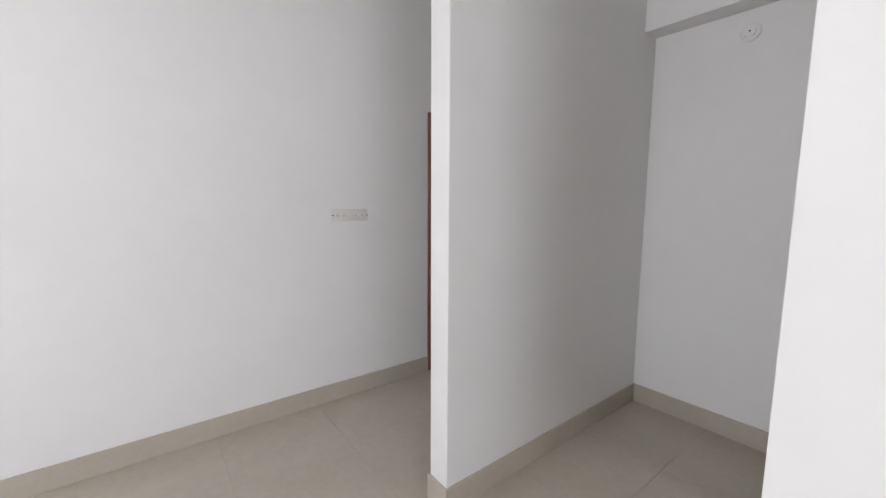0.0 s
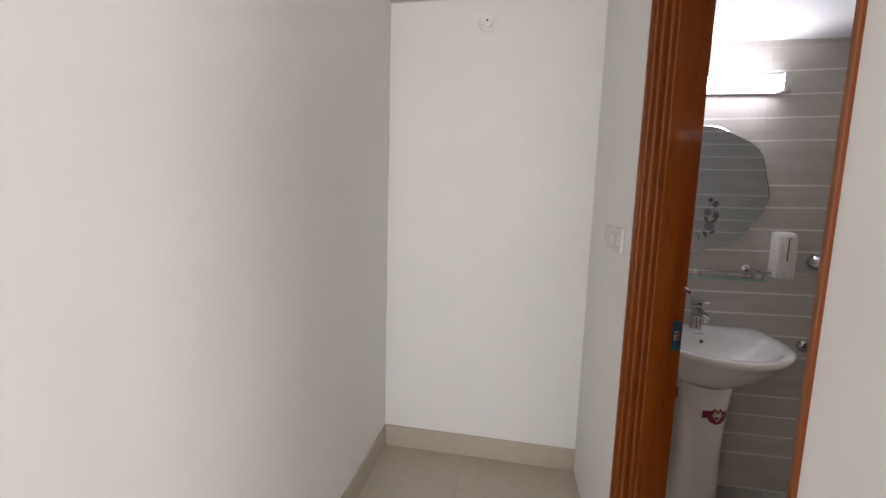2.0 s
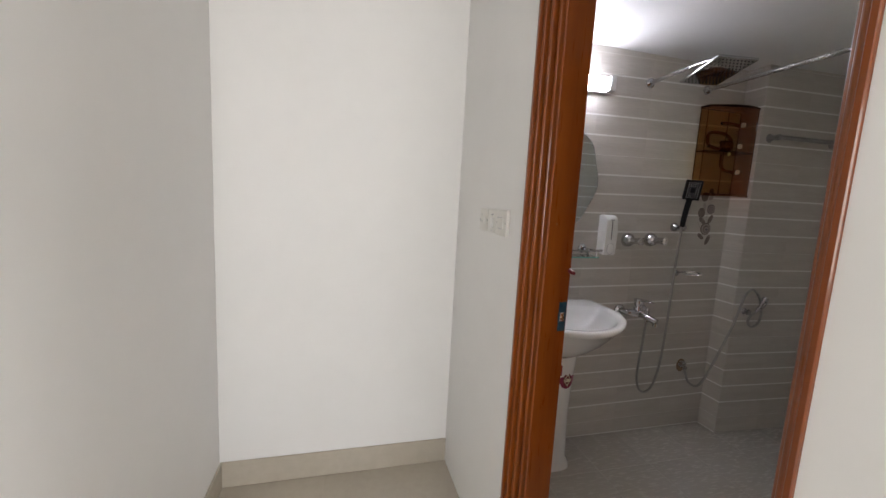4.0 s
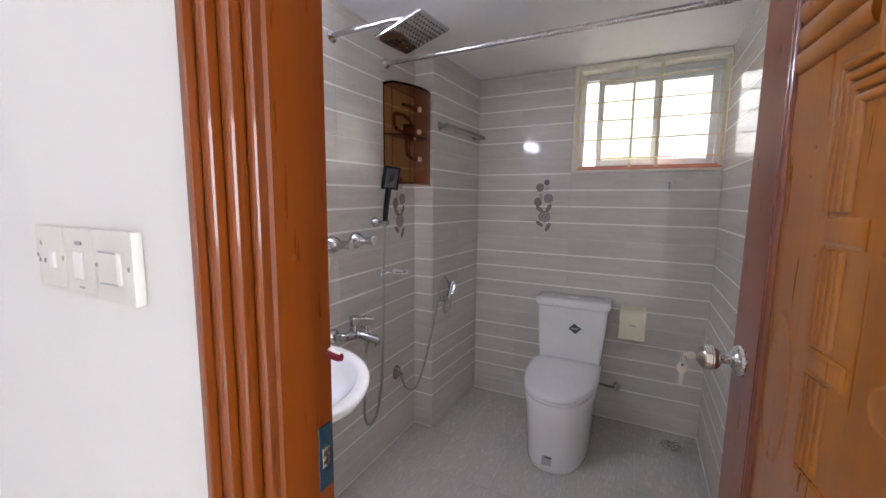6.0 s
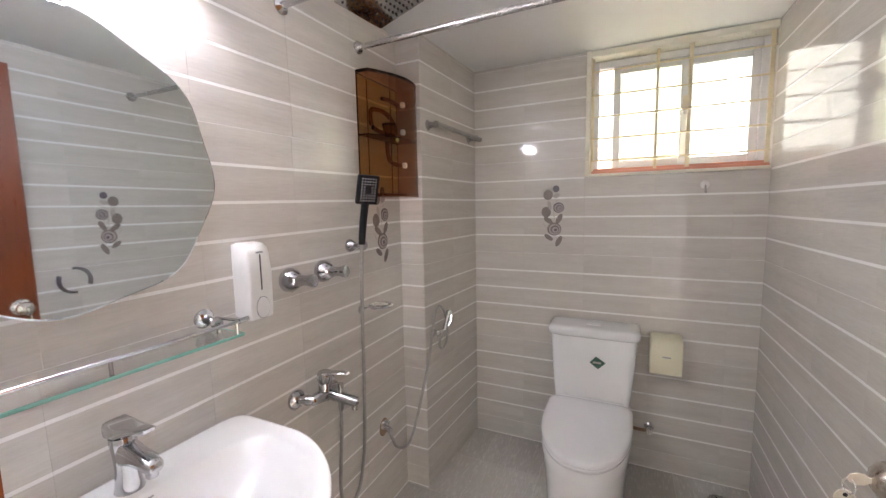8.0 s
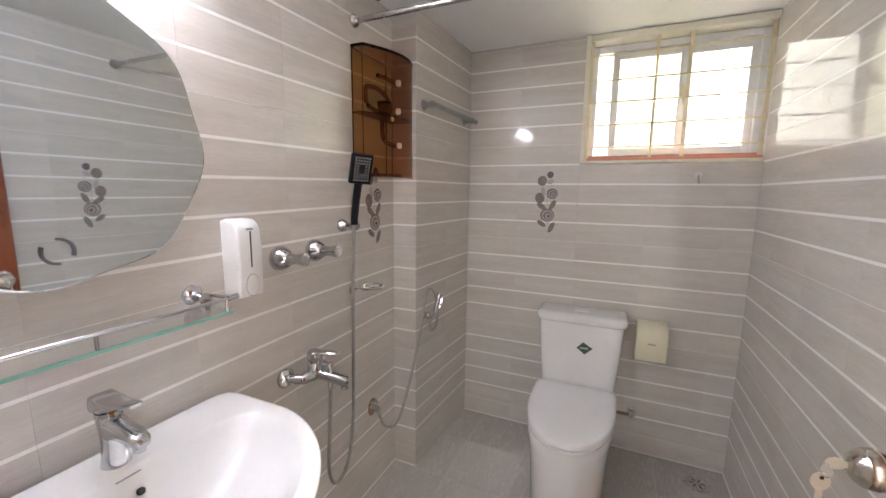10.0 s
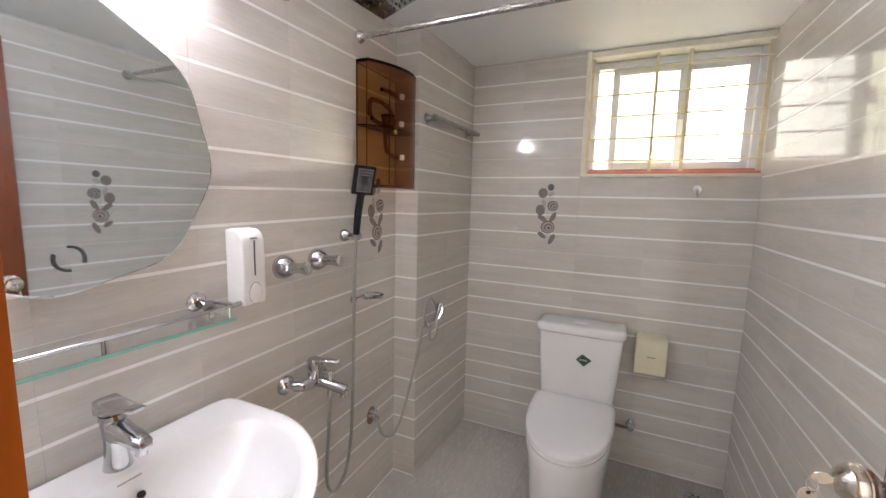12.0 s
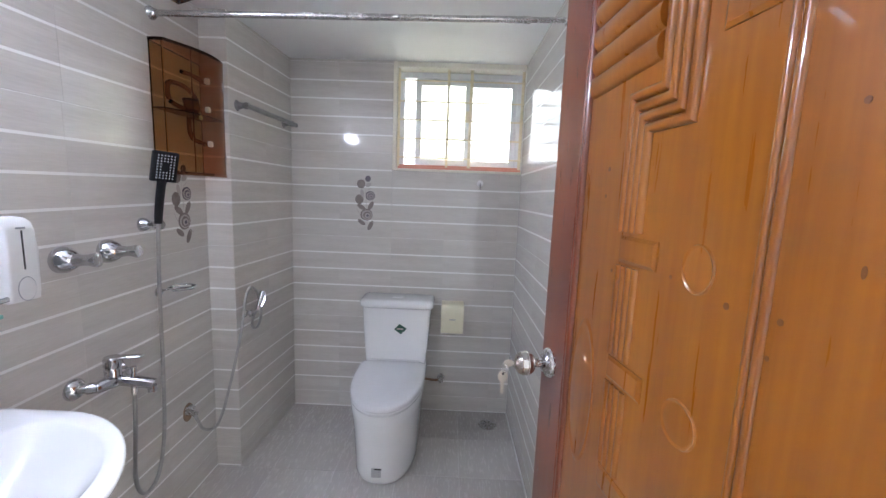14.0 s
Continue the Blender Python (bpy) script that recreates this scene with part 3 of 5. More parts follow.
def film_curl(r, a0, a1):
    """An open curl of film lying out from the jamb into the doorway."""
    ts = [radians(a0 + (a1 - a0) * k / 16) for k in range(17)]
    return loft([[(x, y + (r + g) * math.cos(t), z + (r + g) * 1.15 * math.sin(t)) for t in ts] for x, y, z, g in ((0.7935, 0.002, 1.154, 0.001), (0.803, 0.0040, 1.1510, 0.0005), (0.811, 0.0062, 1.1490, 0.0))], False, closed=False)


part("white_side", film_curl(0.0058, 40, 125), PLASTIC, film)
part("maroon_side", film_curl(0.0054, -75, 235), MAROON_F, film, "dark maroon back of the film")
part("stub", box(XD0 - 0.013, XD0 - 0.008, YF - 0.004, YF + 0.004, 0.80, 0.835, 0.001, 1), MAROON_F, film)

# ---- hall things ----


def plate(name, x0, x1, z0, z1, y, label):
    """Base of a wall plate on a wall that faces +y or -y, by the order of y."""
    t = thing(name, label, "switch")
    part("plate", box(x0, x1, min(y), max(y), z0, z1, 0.0025, 2), SWITCHP, t)
    return t


yw = YH - 0.0005
sw = plate("switch_plate", 0.388, 0.473, 1.2445, 1.3300, (yw - 0.009, yw), "square off-white wall socket plate beside the door")
part("rocker", box(0.437, 0.449, yw - 0.013, yw - 0.008, 1.272, 1.296, 0.001, 1), PLASTIC, sw)
for dx, dz in ((0.405, 1.305), (0.397, 1.280), (0.413, 1.280), (0.392, 1.287), (0.469, 1.287)):
    part("pin_hole", box(dx - 0.0025, dx + 0.0025, yw - 0.0096, yw - 0.0085, dz - 0.003, dz + 0.003), PRINT, sw)
sw = plate("switch_plate", 0.474, 0.562, 1.2445, 1.3300, (yw - 0.009, yw), "off-white switch plate with a neon indicator beside the door")
part("rocker", box(0.507, 0.529, yw - 0.013, yw - 0.008, 1.262, 1.300, 0.0015, 1), PLASTIC, sw)
part("indicator", box(0.510, 0.526, yw - 0.0105, yw - 0.0085, 1.308, 1.313), PRINT, sw, "dark neon window")
part("mark", box(0.511, 0.525, yw - 0.0096, yw - 0.0085, 1.250, 1.253), PRINT, sw)
sw = plate("switch_plate", 0.563, 0.655, 1.2415, 1.3310, (yw - 0.013, yw), "off-white pull-cord style switch plate beside the door")
part("cover", box(0.585, 0.632, yw - 0.018, yw - 0.012, 1.266, 1.306, 0.002, 1), SWITCHP, sw)
for z in (1.267, 1.305):
    part("slot", box(0.590, 0.630, yw - 0.0188, yw - 0.0175, z - 0.0008, z + 0.0008), PRINT, sw)
for x in (0.572, 0.646):
    part("screw", turned((x, yw - 0.012, 1.287), (x, yw - 0.0145, 1.287), ((0, 0.003), (0.7, 0.003), (1, 0.002)), 12), STEEL, sw)

yw = YS + 0.0005
soc = plate("socket_plate", 1.457, 1.721, 1.249, 1.327, (yw, yw + 0.009), "long grey-white socket and switch plate on the wall")
for k, x in enumerate((1.50, 1.545, 1.632, 1.678)):
    part("rocker", box(x - 0.012, x + 0.012, yw + 0.008, yw + 0.012, 1.27, 1.306, 0.001, 1), SWITCHP, soc)
    part("pin_hole", box(x - 0.003, x + 0.003, yw + 0.0118, yw + 0.0128, 1.283, 1.290), DARK, soc)
part("dial", turned((1.588, yw + 0.008, 1.288), (1.588, yw + 0.020, 1.288), ((0, 0.016), (0.6, 0.015), (1, 0.012)), 24), SWITCHP, soc)
for x in (1.462, 1.705, 1.713):
    part("pin_hole", box(x - 0.003, x + 0.003, yw + 0.0086, yw + 0.0098, 1.283, 1.289), DARK, soc)

cap = thing("outlet_cover", "round white capped wall outlet high in the nook", "wall outlet")
part("flange", turned((XN, -0.712, 2.295), (XN + 0.016, -0.712, 2.295), ((0, 0.046), (0.5, 0.046), (0.8, 0.042), (1, 0.034)), 32), PLASTIC, cap)
part("plug", turned((XN + 0.015, -0.712, 2.295), (XN + 0.026, -0.712, 2.295), ((0, 0.028), (0.7, 0.026), (1, 0.018)), 24), PLASTIC, cap)
part("hole", turned((XN + 0.0262, -0.712, 2.297), (XN + 0.0272, -0.712, 2.297), ((0, 0.005), (1, 0.005)), 12), DARK, cap)
for dy in (-0.019, 0.019):
    part("screw", turned((XN + 0.018, -0.712 + dy, 2.277), (XN + 0.0215, -0.712 + dy, 2.277), ((0, 0.004), (1, 0.003)), 10), PRINT, cap)

door_2 = tagged(new("door_2"), "closed dark wooden door in the side passage", "door", kind="structure")
part("leaf", box(0.14, 0.86, YS - 0.05, YS - 0.012, 0.01, 2.0, 0.002, 1), WOOD_RED, door_2)
part("jamb", box(0.86, 0.928, YS - 0.1, YS + 0.012, 0, 2.06, 0.004, 1), WOOD_RED, door_2)
part("jamb", box(0.06, 0.14, YS - 0.1, YS + 0.012, 0, 2.06, 0.004, 1), WOOD_RED, door_2)
part("head", box(0.14, 0.86, YS - 0.1, YS + 0.012, 2.0, 2.06, 0.004, 1), WOOD_RED, door_2)

# skirting of cream floor tile
SK = 0.122


def skirting(x0, x1, y0, y1):
    tagged(part("baseboard", box(x0, x1, y0, y1, 0, SK, 0.0015, 1), HTILE, smooth=0), "cream polished tile baseboard", "baseboard", kind="structure")


skirting(XN, XN + 0.010, YP, YH)
skirting(XN + 0.010, XP, YP, YP + 0.010)
skirting(XP, XP + 0.010, YP2 - 0.01, YP + 0.010)
skirting(XN, XP, YP2 - 0.010, YP2)
skirting(0.93, 6.0, YS, YS + 0.010)
skirting(XC, XC + 0.010, YH - 0.010, 4.0)
skirting(XD1 + 0.046, XC, YH - 0.010, YH)

# ---- bathroom things ----
# pedestal basin
basin = thing("wash_basin", "white ceramic pedestal wash basin on the tiled wall", "wash basin")
BY, BT = 0.345, 0.367


def bring(a0, a1, b, z, cx=0.22, n0=13.0, n1=1.76):
    return outline(cx, BY, a0, a1, b, n0, n1, z, 96, "x")


rings = [bring(0.07, 0.10, 0.10, 0.640, n1=2.0), bring(0.12, 0.150, 0.165, 0.672, n1=2.0), bring(0.175, 0.208, 0.228, 0.720, n1=1.9), bring(0.198, 0.258, 0.277, 0.772, n1=1.85),
         bring(0.204, 0.296, 0.300, 0.806), bring(0.206, 0.316, 0.308, 0.820), bring(0.207, 0.320, 0.311, 0.831), bring(0.206, 0.319, 0.310, 0.838), bring(0.202, 0.314, 0.305, 0.8415),
         bring(0.196, 0.302, 0.296, 0.8420)]
for cx, cy, a, c, b, z, n in ((0.220, 0.345, 0.100, 0.277, 0.268, 0.8395, 3.2), (0.220, 0.345, 0.093, 0.270, 0.260, 0.834, 3.0), (0.220, 0.344, 0.076, 0.245, 0.236, 0.805, 2.8),
                              (0.225, 0.342, 0.058, 0.205, 0.200, 0.772, 2.5), (0.240, 0.340, 0.046, 0.130, 0.140, 0.738, 2.3), (0.250, 0.339, 0.036, 0.060, 0.075, 0.719, 2.0), (0.250, 0.339, 0.022, 0.022, 0.022, 0.712, 2.0)):
    rings.append(outline(cx, cy, a, c, b, n, 1.95, z, 96, "x"))
part("bowl", loft(rings, True), CERAMIC, basin, smooth=50)
CXP, CYP = 0.150, 0.375
ped = []
for z, w, f, bk in ((0.0, 0.120, 0.105, 0.145), (0.02, 0.117, 0.102, 0.145), (0.06, 0.098, 0.090, 0.14), (0.30, 0.093, 0.086, 0.14), (0.48, 0.100, 0.090, 0.14), (0.62, 0.110, 0.105, 0.14), (0.70, 0.125, 0.125, 0.14)):
    ped.append(outline(CXP, CYP, bk, f, w, 6.0, 3.0, z, 48, "x"))
part("pedestal", loft(ped, True), CERAMIC, basin, smooth=50)
part("overflow", turned((0.145, BT - 0.012, 0.793), (0.1565, BT - 0.012, 0.800), ((0, 0.0075), (0.8, 0.0075), (1, 0.006)), 16), DARK, basin, "dark overflow hole")
part("print", box(0.128, 0.1315, BT - 0.042, BT + 0.002, 0.826, 0.8293), PRINT, basin, "grey printed maker line")
waste = part("waste", turned((0.250, 0.339, 0.695), (0.250, 0.339, 0.714), ((0, 0.026), (0.5, 0.030), (0.8, 0.030), (0.9, 0.018), (1, 0.016)), 28), CHROME, basin, "chrome waste with plug")
part("waste_plug", turned((0.250, 0.339, 0.711), (0.250, 0.339, 0.7185), ((0, 0.018), (0.5, 0.024), (0.85, 0.023), (1, 0.016)), 28), CHROME, waste)

badge = thing("ribbon_sticker", "maroon ribbon sticker on the basin pedestal", "sticker")
bm, bm2 = bmesh.new(), bmesh.new()


def ped_point(a, z, lift):
    v = 0.35 + (a - A0) * 1.43
    return (CXP + (0.090 + lift) * (1 - abs(v) ** 3) ** (1 / 3), CYP + (0.100 + lift) * v, z)


def ribbon(bm_, shape, lift, mi=0):
    lo = [ped_point(a, z, lift) for a, z in shape]
    hi = [ped_point(a, z, lift + 0.0012) for a, z in shape]
    loft([lo, hi], True, bm_, mi)


A0, Z0 = 0.42, 0.488
bands = [(-0.42, -0.020, 0.016), (-0.34, -0.017, 0.017), (-0.26, -0.018, 0.018), (-0.20, -0.034, 0.034), (-0.10, -0.042, 0.042), (0.0, -0.045, 0.045), (0.10, -0.042, 0.042), (0.20, -0.034, 0.034), (0.26, -0.018, 0.018), (0.34, -0.017, 0.017), (0.42, -0.016, 0.020)]
for (a1, l1, h1), (a2, l2, h2) in zip(bands, bands[1:]):
    ribbon(bm, [(A0 + a1, Z0 + l1), (A0 + a2, Z0 + l2), (A0 + a2, Z0 + h2), (A0 + a1, Z0 + h1)], 0.0015)
part("ribbon", bm, MAROON, badge, smooth=0)
oval = bmesh.new()
ribbon(oval, [(A0 + 0.17 * math.cos(k * math.tau / 20), Z0 + 0.036 * math.sin(k * math.tau / 20)) for k in range(20)], 0.0030)
part("dark_oval", oval, MAROON_F, badge, "dark maroon oval", 0)
corners = ((-0.15, 0.0), (0.0, 0.031), (0.15, 0.0), (0.0, -0.031))
for (a1, z1), (a2, z2) in zip(corners, corners[1:] + corners[:1]):
    ribbon(bm2, [(A0 + a1, Z0 + z1), (A0 + a2, Z0 + z2), (A0 + a2 * 0.86, Z0 + z2 * 0.86), (A0 + a1 * 0.86, Z0 + z1 * 0.86)], 0.0044)
for da in (-0.066, -0.022, 0.022, 0.066):
    ribbon(bm2, [(A0 + da - 0.015, Z0 - 0.008), (A0 + da + 0.015, Z0 - 0.008), (A0 + da + 0.015, Z0 + 0.008), (A0 + da - 0.015, Z0 + 0.008)], 0.0044)
part("lettering_bars", bm2, CREAM, badge, "pale unreadable print", 0)

# basin tap: tapering body, swan spout, flat lever
tap = thing("basin_tap", "chrome single-lever basin tap on the wash basin", "tap")
tx, tz = 0.080, 0.840
rings = []
for z, rx, ry, ox in ((0, 0.026, 0.026, 0), (0.004, 0.0265, 0.0265, 0), (0.02, 0.023, 0.023, -0.001), (0.05, 0.020, 0.020, -0.003), (0.085, 0.021, 0.0215, -0.005), (0.108, 0.023, 0.024, -0.007), (0.118, 0.022, 0.023, -0.008)):
    rings.append([(tx + ox + rx * math.cos(k * math.tau / 28), BT - 0.014 + ry * math.sin(k * math.tau / 28), tz - 0.004 + z) for k in range(28)])
part("body", loft(rings, True), CHROME, tap, smooth=50)
rings = []
for x, z, w, h in ((0.070, 0.914, 0.019, 0.032), (0.095, 0.922, 0.021, 0.024), (0.125, 0.922, 0.020, 0.016), (0.155, 0.920, 0.019, 0.015), (0.178, 0.915, 0.017, 0.013), (0.186, 0.913, 0.012, 0.008)):
    rings.append([(x, BT - 0.014 + w * math.copysign(abs(math.cos(k * math.tau / 24)) ** 0.7, math.cos(k * math.tau / 24)), z + h * math.copysign(abs(math.sin(k * math.tau / 24)) ** 0.8, math.sin(k * math.tau / 24))) for k in range(24)])
part("spout", loft(rings, True), CHROME, tap, smooth=50)
part("aerator", rod((0.170, BT - 0.014, 0.908), (0.168, BT - 0.014, 0.893), 0.011, 20), CHROME, tap)
part("neck", rod((tx - 0.008, BT - 0.014, 0.945), (tx - 0.009, BT - 0.014, 0.962), 0.017, 20), STEEL, tap)
rings = []
for x, z, w, h in ((0.043, 0.966, 0.021, 0.015), (0.050, 0.968, 0.024, 0.018), (0.085, 0.969, 0.024, 0.015), (0.105, 0.974, 0.021, 0.009), (0.135, 0.981, 0.017, 0.006), (0.168, 0.986, 0.014, 0.005), (0.172, 0.987, 0.010, 0.003)):
    rings.append([(x, BT - 0.014 + w * math.copysign(abs(math.cos(k * math.tau / 20)) ** 0.4, math.cos(k * math.tau / 20)), z + h * math.copysign(abs(math.sin(k * math.tau / 20)) ** 0.5, math.sin(k * math.tau / 20))) for k in range(20)])
part("lever", loft(rings, True), CHROME, tap, smooth=50)

# wavy mirror
mirror = thing("wall_mirror", "frameless wavy-edged wall mirror over the basin", "mirror")
MY, MZ = 0.335, 1.504


def mirror_radius(t):
    """Rounded shield with soft scallops; t from the right, counter-clockwise."""
    c, s = abs(math.cos(t)), abs(math.sin(t))
    return 1.0 / (c ** 2.1 + s ** 2.1) ** (1 / 2.1) * (1 + 0.022 * math.cos(8 * t + 0.9))


def mirror_ring(f, x):
    return [(x, MY + 0.302 * f * mirror_radius(k * math.tau / 128) * math.cos(k * math.tau / 128), MZ + 0.297 * f * mirror_radius(k * math.tau / 128) * math.sin(k * math.tau / 128)) for k in range(128)]


part("glass", loft([mirror_ring(1.0, 0.001), mirror_ring(1.0, 0.0045), mirror_ring(0.988, 0.0066)], True), MIRROR, mirror, smooth=0)
bm = bmesh.new()
for a0 in (-0.45, -0.45 + math.pi):
    arc = [a0 + 2.1 * k / 14 for k in range(15)]
    ro = [0.029 - 0.003 * (k / 14) for k in range(15)]
    quad_lo = [(0.0084, MY - 0.003 + r * math.cos(a), MZ - 0.229 + r * math.sin(a)) for a, r in zip(arc, ro)] + [(0.0084, MY - 0.003 + 0.0215 * math.cos(a), MZ - 0.229 + 0.0215 * math.sin(a)) for a in reversed(arc)]
    n_ = len(arc)
    own = bmesh.new()
    lo = [own.verts.new(p) for p in quad_lo]
    for i in range(n_ - 1):
        own.faces.new((lo[i], lo[i + 1], lo[2 * n_ - 2 - i], lo[2 * n_ - 1 - i]))
    bmesh.ops.solidify(own, geom=own.faces[:], thickness=0.0004)
    merged(bm, own)
part("printed_mark", bm, MARK, mirror, "grey printed ring mark", 0)
mirror.matrix_world = Matrix.Translation((0.0022, MY, 0)) @ Matrix.Rotation(radians(0.36), 4, "Z") @ Matrix.Translation((0, -MY, 0))

# tube lamp above the mirror
lamp = thing("tube_lamp", "lit white tube lamp on the wall above the mirror", "lamp")
part("base", box(0.0005, 0.026, 0.06, 0.648, 1.945, 2.025, 0.004, 2), PLASTIC, lamp)
rings = [[(0.027 + 0.040 * math.sin(math.pi * k / 12), y, 1.985 - 0.037 * math.cos(math.pi * k / 12)) for k in range(13)] + [(0.0265, y, 2.02), (0.0265, y, 1.95)] for y in (0.095, 0.612)]
part("diffuser", loft(rings, True), TUBE, lamp, "glowing white diffuser")
for y0, y1 in ((0.060, 0.0945), (0.6125, 0.648)):
    part("end_cap", box(0.0265, 0.068, y0, y1, 1.947, 2.023, 0.006, 2), PLASTIC, lamp)

# glass shelf with its rail
shelf = thing("glass_shelf", "green-edged glass shelf with chrome rail", "shelf")
glass = part("pane", box(0.006, 0.117, 0.048, 0.612, 1.090, 1.0965, 0.001, 1), CLEAR, shelf, smooth=0)
part("edge", box(0.117, 0.1200, 0.048, 0.612, 1.0895, 1.097, 0.001, 1), GREEN_EDGE, shelf, "green polished glass edge", 0)
part("edge", box(0.012, 0.117, 0.612, 0.6145, 1.0895, 1.097, 0.001, 1), GREEN_EDGE, shelf, "green polished glass edge", 0)
part("rail", tube(smoothed([(0.030, 0.600, 1.1290), (0.108, 0.605, 1.129), (0.118, 0.590, 1.129), (0.118, 0.30, 1.129), (0.118, 0.072, 1.129), (0.108, 0.058, 1.129), (0.030, 0.062, 1.129)], 6), 0.0042, 10), CHROME, shelf)
for y in (0.585, 0.077):
    post = part("bracket", turned((0.0, y, 1.128), (0.062, y, 1.120), ((0, 0.026), (0.08, 0.026), (0.16, 0.022), (0.24, 0.012), (0.7, 0.011), (0.8, 0.014), (1, 0.012)), 24), CHROME, shelf)
    part("clamp", rod((0.060, y, 1.122), (0.060, y, 1.0965), 0.006, 14), CHROME, shelf)
for y in (0.598, 0.065, 0.33):
    part("rail_post", rod((0.112, y, 1.127), (0.112, y, 1.0965), 0.0035, 10), CHROME, shelf)
part("rail_end", rod((0.117, 0.600, 1.129), (0.117, 0.626, 1.131), 0.0065, 12), CHROME, shelf)

for ob in shelf.children:
    if ob.name.startswith(("pane", "edge")):
        ob.visible_shadow = False

# soap dispenser
disp = thing("soap_dispenser", "white plastic wall soap dispenser", "soap dispenser")
prof = [(0.001, 1.108), (0.070, 1.100), (0.086, 1.104), (0.090, 1.125), (0.089, 1.23), (0.086, 1.285), (0.076, 1.305), (0.055, 1.315), (0.020, 1.317), (0.001, 1.312)]
bm = loft([[(x, 0.664, z) for x, z in prof], [(x, 0.738, z) for x, z in prof]], True)
bmesh.ops.bevel(bm, geom=[e for e in bm.edges if abs(e.verts[0].co.y - e.verts[1].co.y) < 1e-5], offset=0.007, segments=3, profile=0.5, affect="EDGES", clamp_overlap=True)
part("case", bm, PLASTIC, disp, smooth=45)
part("level_window", box(0.0885, 0.0905, 0.699, 0.7035, 1.185, 1.285, 0.0008, 1), DARK, disp, "dark level window")
bm = turned((0.089, 0.701, 1.135), (0.096, 0.701, 1.135), ((0, 0.021), (0.6, 0.020), (1, 0.015)), 28)
for v in bm.verts:
    v.co.z = 1.135 + (v.co.z - 1.135) * 1.45
part("button_rim", loft([[(0.0895, 0.701 + 0.0215 * math.cos(k * math.tau / 28), 1.135 + 0.0315 * math.sin(k * math.tau / 28)) for k in range(28)], [(0.0915, 0.701 + 0.0215 * math.cos(k * math.tau / 28), 1.135 + 0.0315 * math.sin(k * math.tau / 28)) for k in range(28)]], True), PRINT, disp)
part("button", bm, PLASTIC, disp, "oval push button")
part("print", box(0.0870, 0.0885, 0.690, 0.712, 1.288, 1.293), PRINT, disp)


disp.matrix_world = Matrix.Translation((0.0002, 0.010, 0)) @ Matrix.Diagonal((0.80, 1, 1, 1))


# concealed stop valves
def stop_valve(y, z):
    v = thing("stop_valve", "chrome wall stop valve with lever handle", "valve", "stop valves on the wall")
    part("flange", turned((0.0, y, z), (0.050, y, z), ((0, 0.035), (0.1, 0.040), (0.4, 0.039), (0.65, 0.032), (0.9, 0.024), (1, 0.018)), 32), CHROME, v)
    part("handle", turned((0.040, y, z), (0.112, y + 0.012, z + 0.002), ((0, 0.019), (0.2, 0.0195), (0.35, 0.0165), (0.6, 0.0175), (0.8, 0.0215), (0.93, 0.021), (1, 0.013)), 24), CHROME, v)


stop_valve(0.869, 1.181)
stop_valve(1.023, 1.186)

# bath mixer
mixer = thing("bath_mixer", "chrome wall bath mixer with hand-shower outlet", "mixer tap")
MZX = 0.772
for y in (0.872, 1.022):
    part("flange", turned((0.0, y, MZX), (0.022, y, MZX), ((0, 0.034), (0.3, 0.034), (0.7, 0.028), (1, 0.020)), 28), CHROME, mixer)
    part("inlet", turned((0.018, y, MZX), (0.060, y + (0.02 if y < 0.9 else -0.02), MZX), ((0, 0.014), (0.4, 0.014), (0.45, 0.018), (0.7, 0.018), (1, 0.016)), 20), CHROME, mixer)
part("body", turned((0.060, 0.880, MZX), (0.066, 1.016, MZX - 0.004), ((0, 0.012), (0.06, 0.018), (0.3, 0.021), (0.5, 0.026), (0.7, 0.021), (0.94, 0.018), (1, 0.012)), 28), CHROME, mixer)
part("spout", tube(smoothed([(0.062, 0.948, MZX), (0.10, 0.956, MZX - 0.006), (0.140, 0.968, MZX - 0.016), (0.172, 0.979, MZX - 0.026)], 6), 0.0185, 18), CHROME, mixer)
part("aerator", rod((0.166, 0.977, MZX - 0.030), (0.166, 0.977, MZX - 0.050), 0.0135, 18), CHROME, mixer)
part("diverter", turned((0.118, 0.962, MZX + 0.004), (0.118, 0.962, MZX + 0.040), ((0, 0.008), (0.5, 0.006), (0.6, 0.010), (1, 0.009)), 16), CHROME, mixer)
part("cartridge", turned((0.062, 0.948, MZX + 0.01), (0.062, 0.948, MZX + 0.078), ((0, 0.024), (0.4, 0.024), (0.45, 0.022), (0.55, 0.025), (0.92, 0.025), (1, 0.021)), 28), CHROME, mixer)
r = []
for x, y, z, w, h in ((0.050, 0.945, 0.842, 0.020, 0.010), (0.085, 0.955, 0.846, 0.018, 0.007), (0.120, 0.966, 0.848, 0.014, 0.005), (0.142, 0.973, 0.846, 0.010, 0.004)):
    r.append([(x, y + w * math.cos(k * math.tau / 20), z + h * math.sin(k * math.tau / 20)) for k in range(20)])
part("lever", loft(r, True), CHROME, mixer, smooth=50)

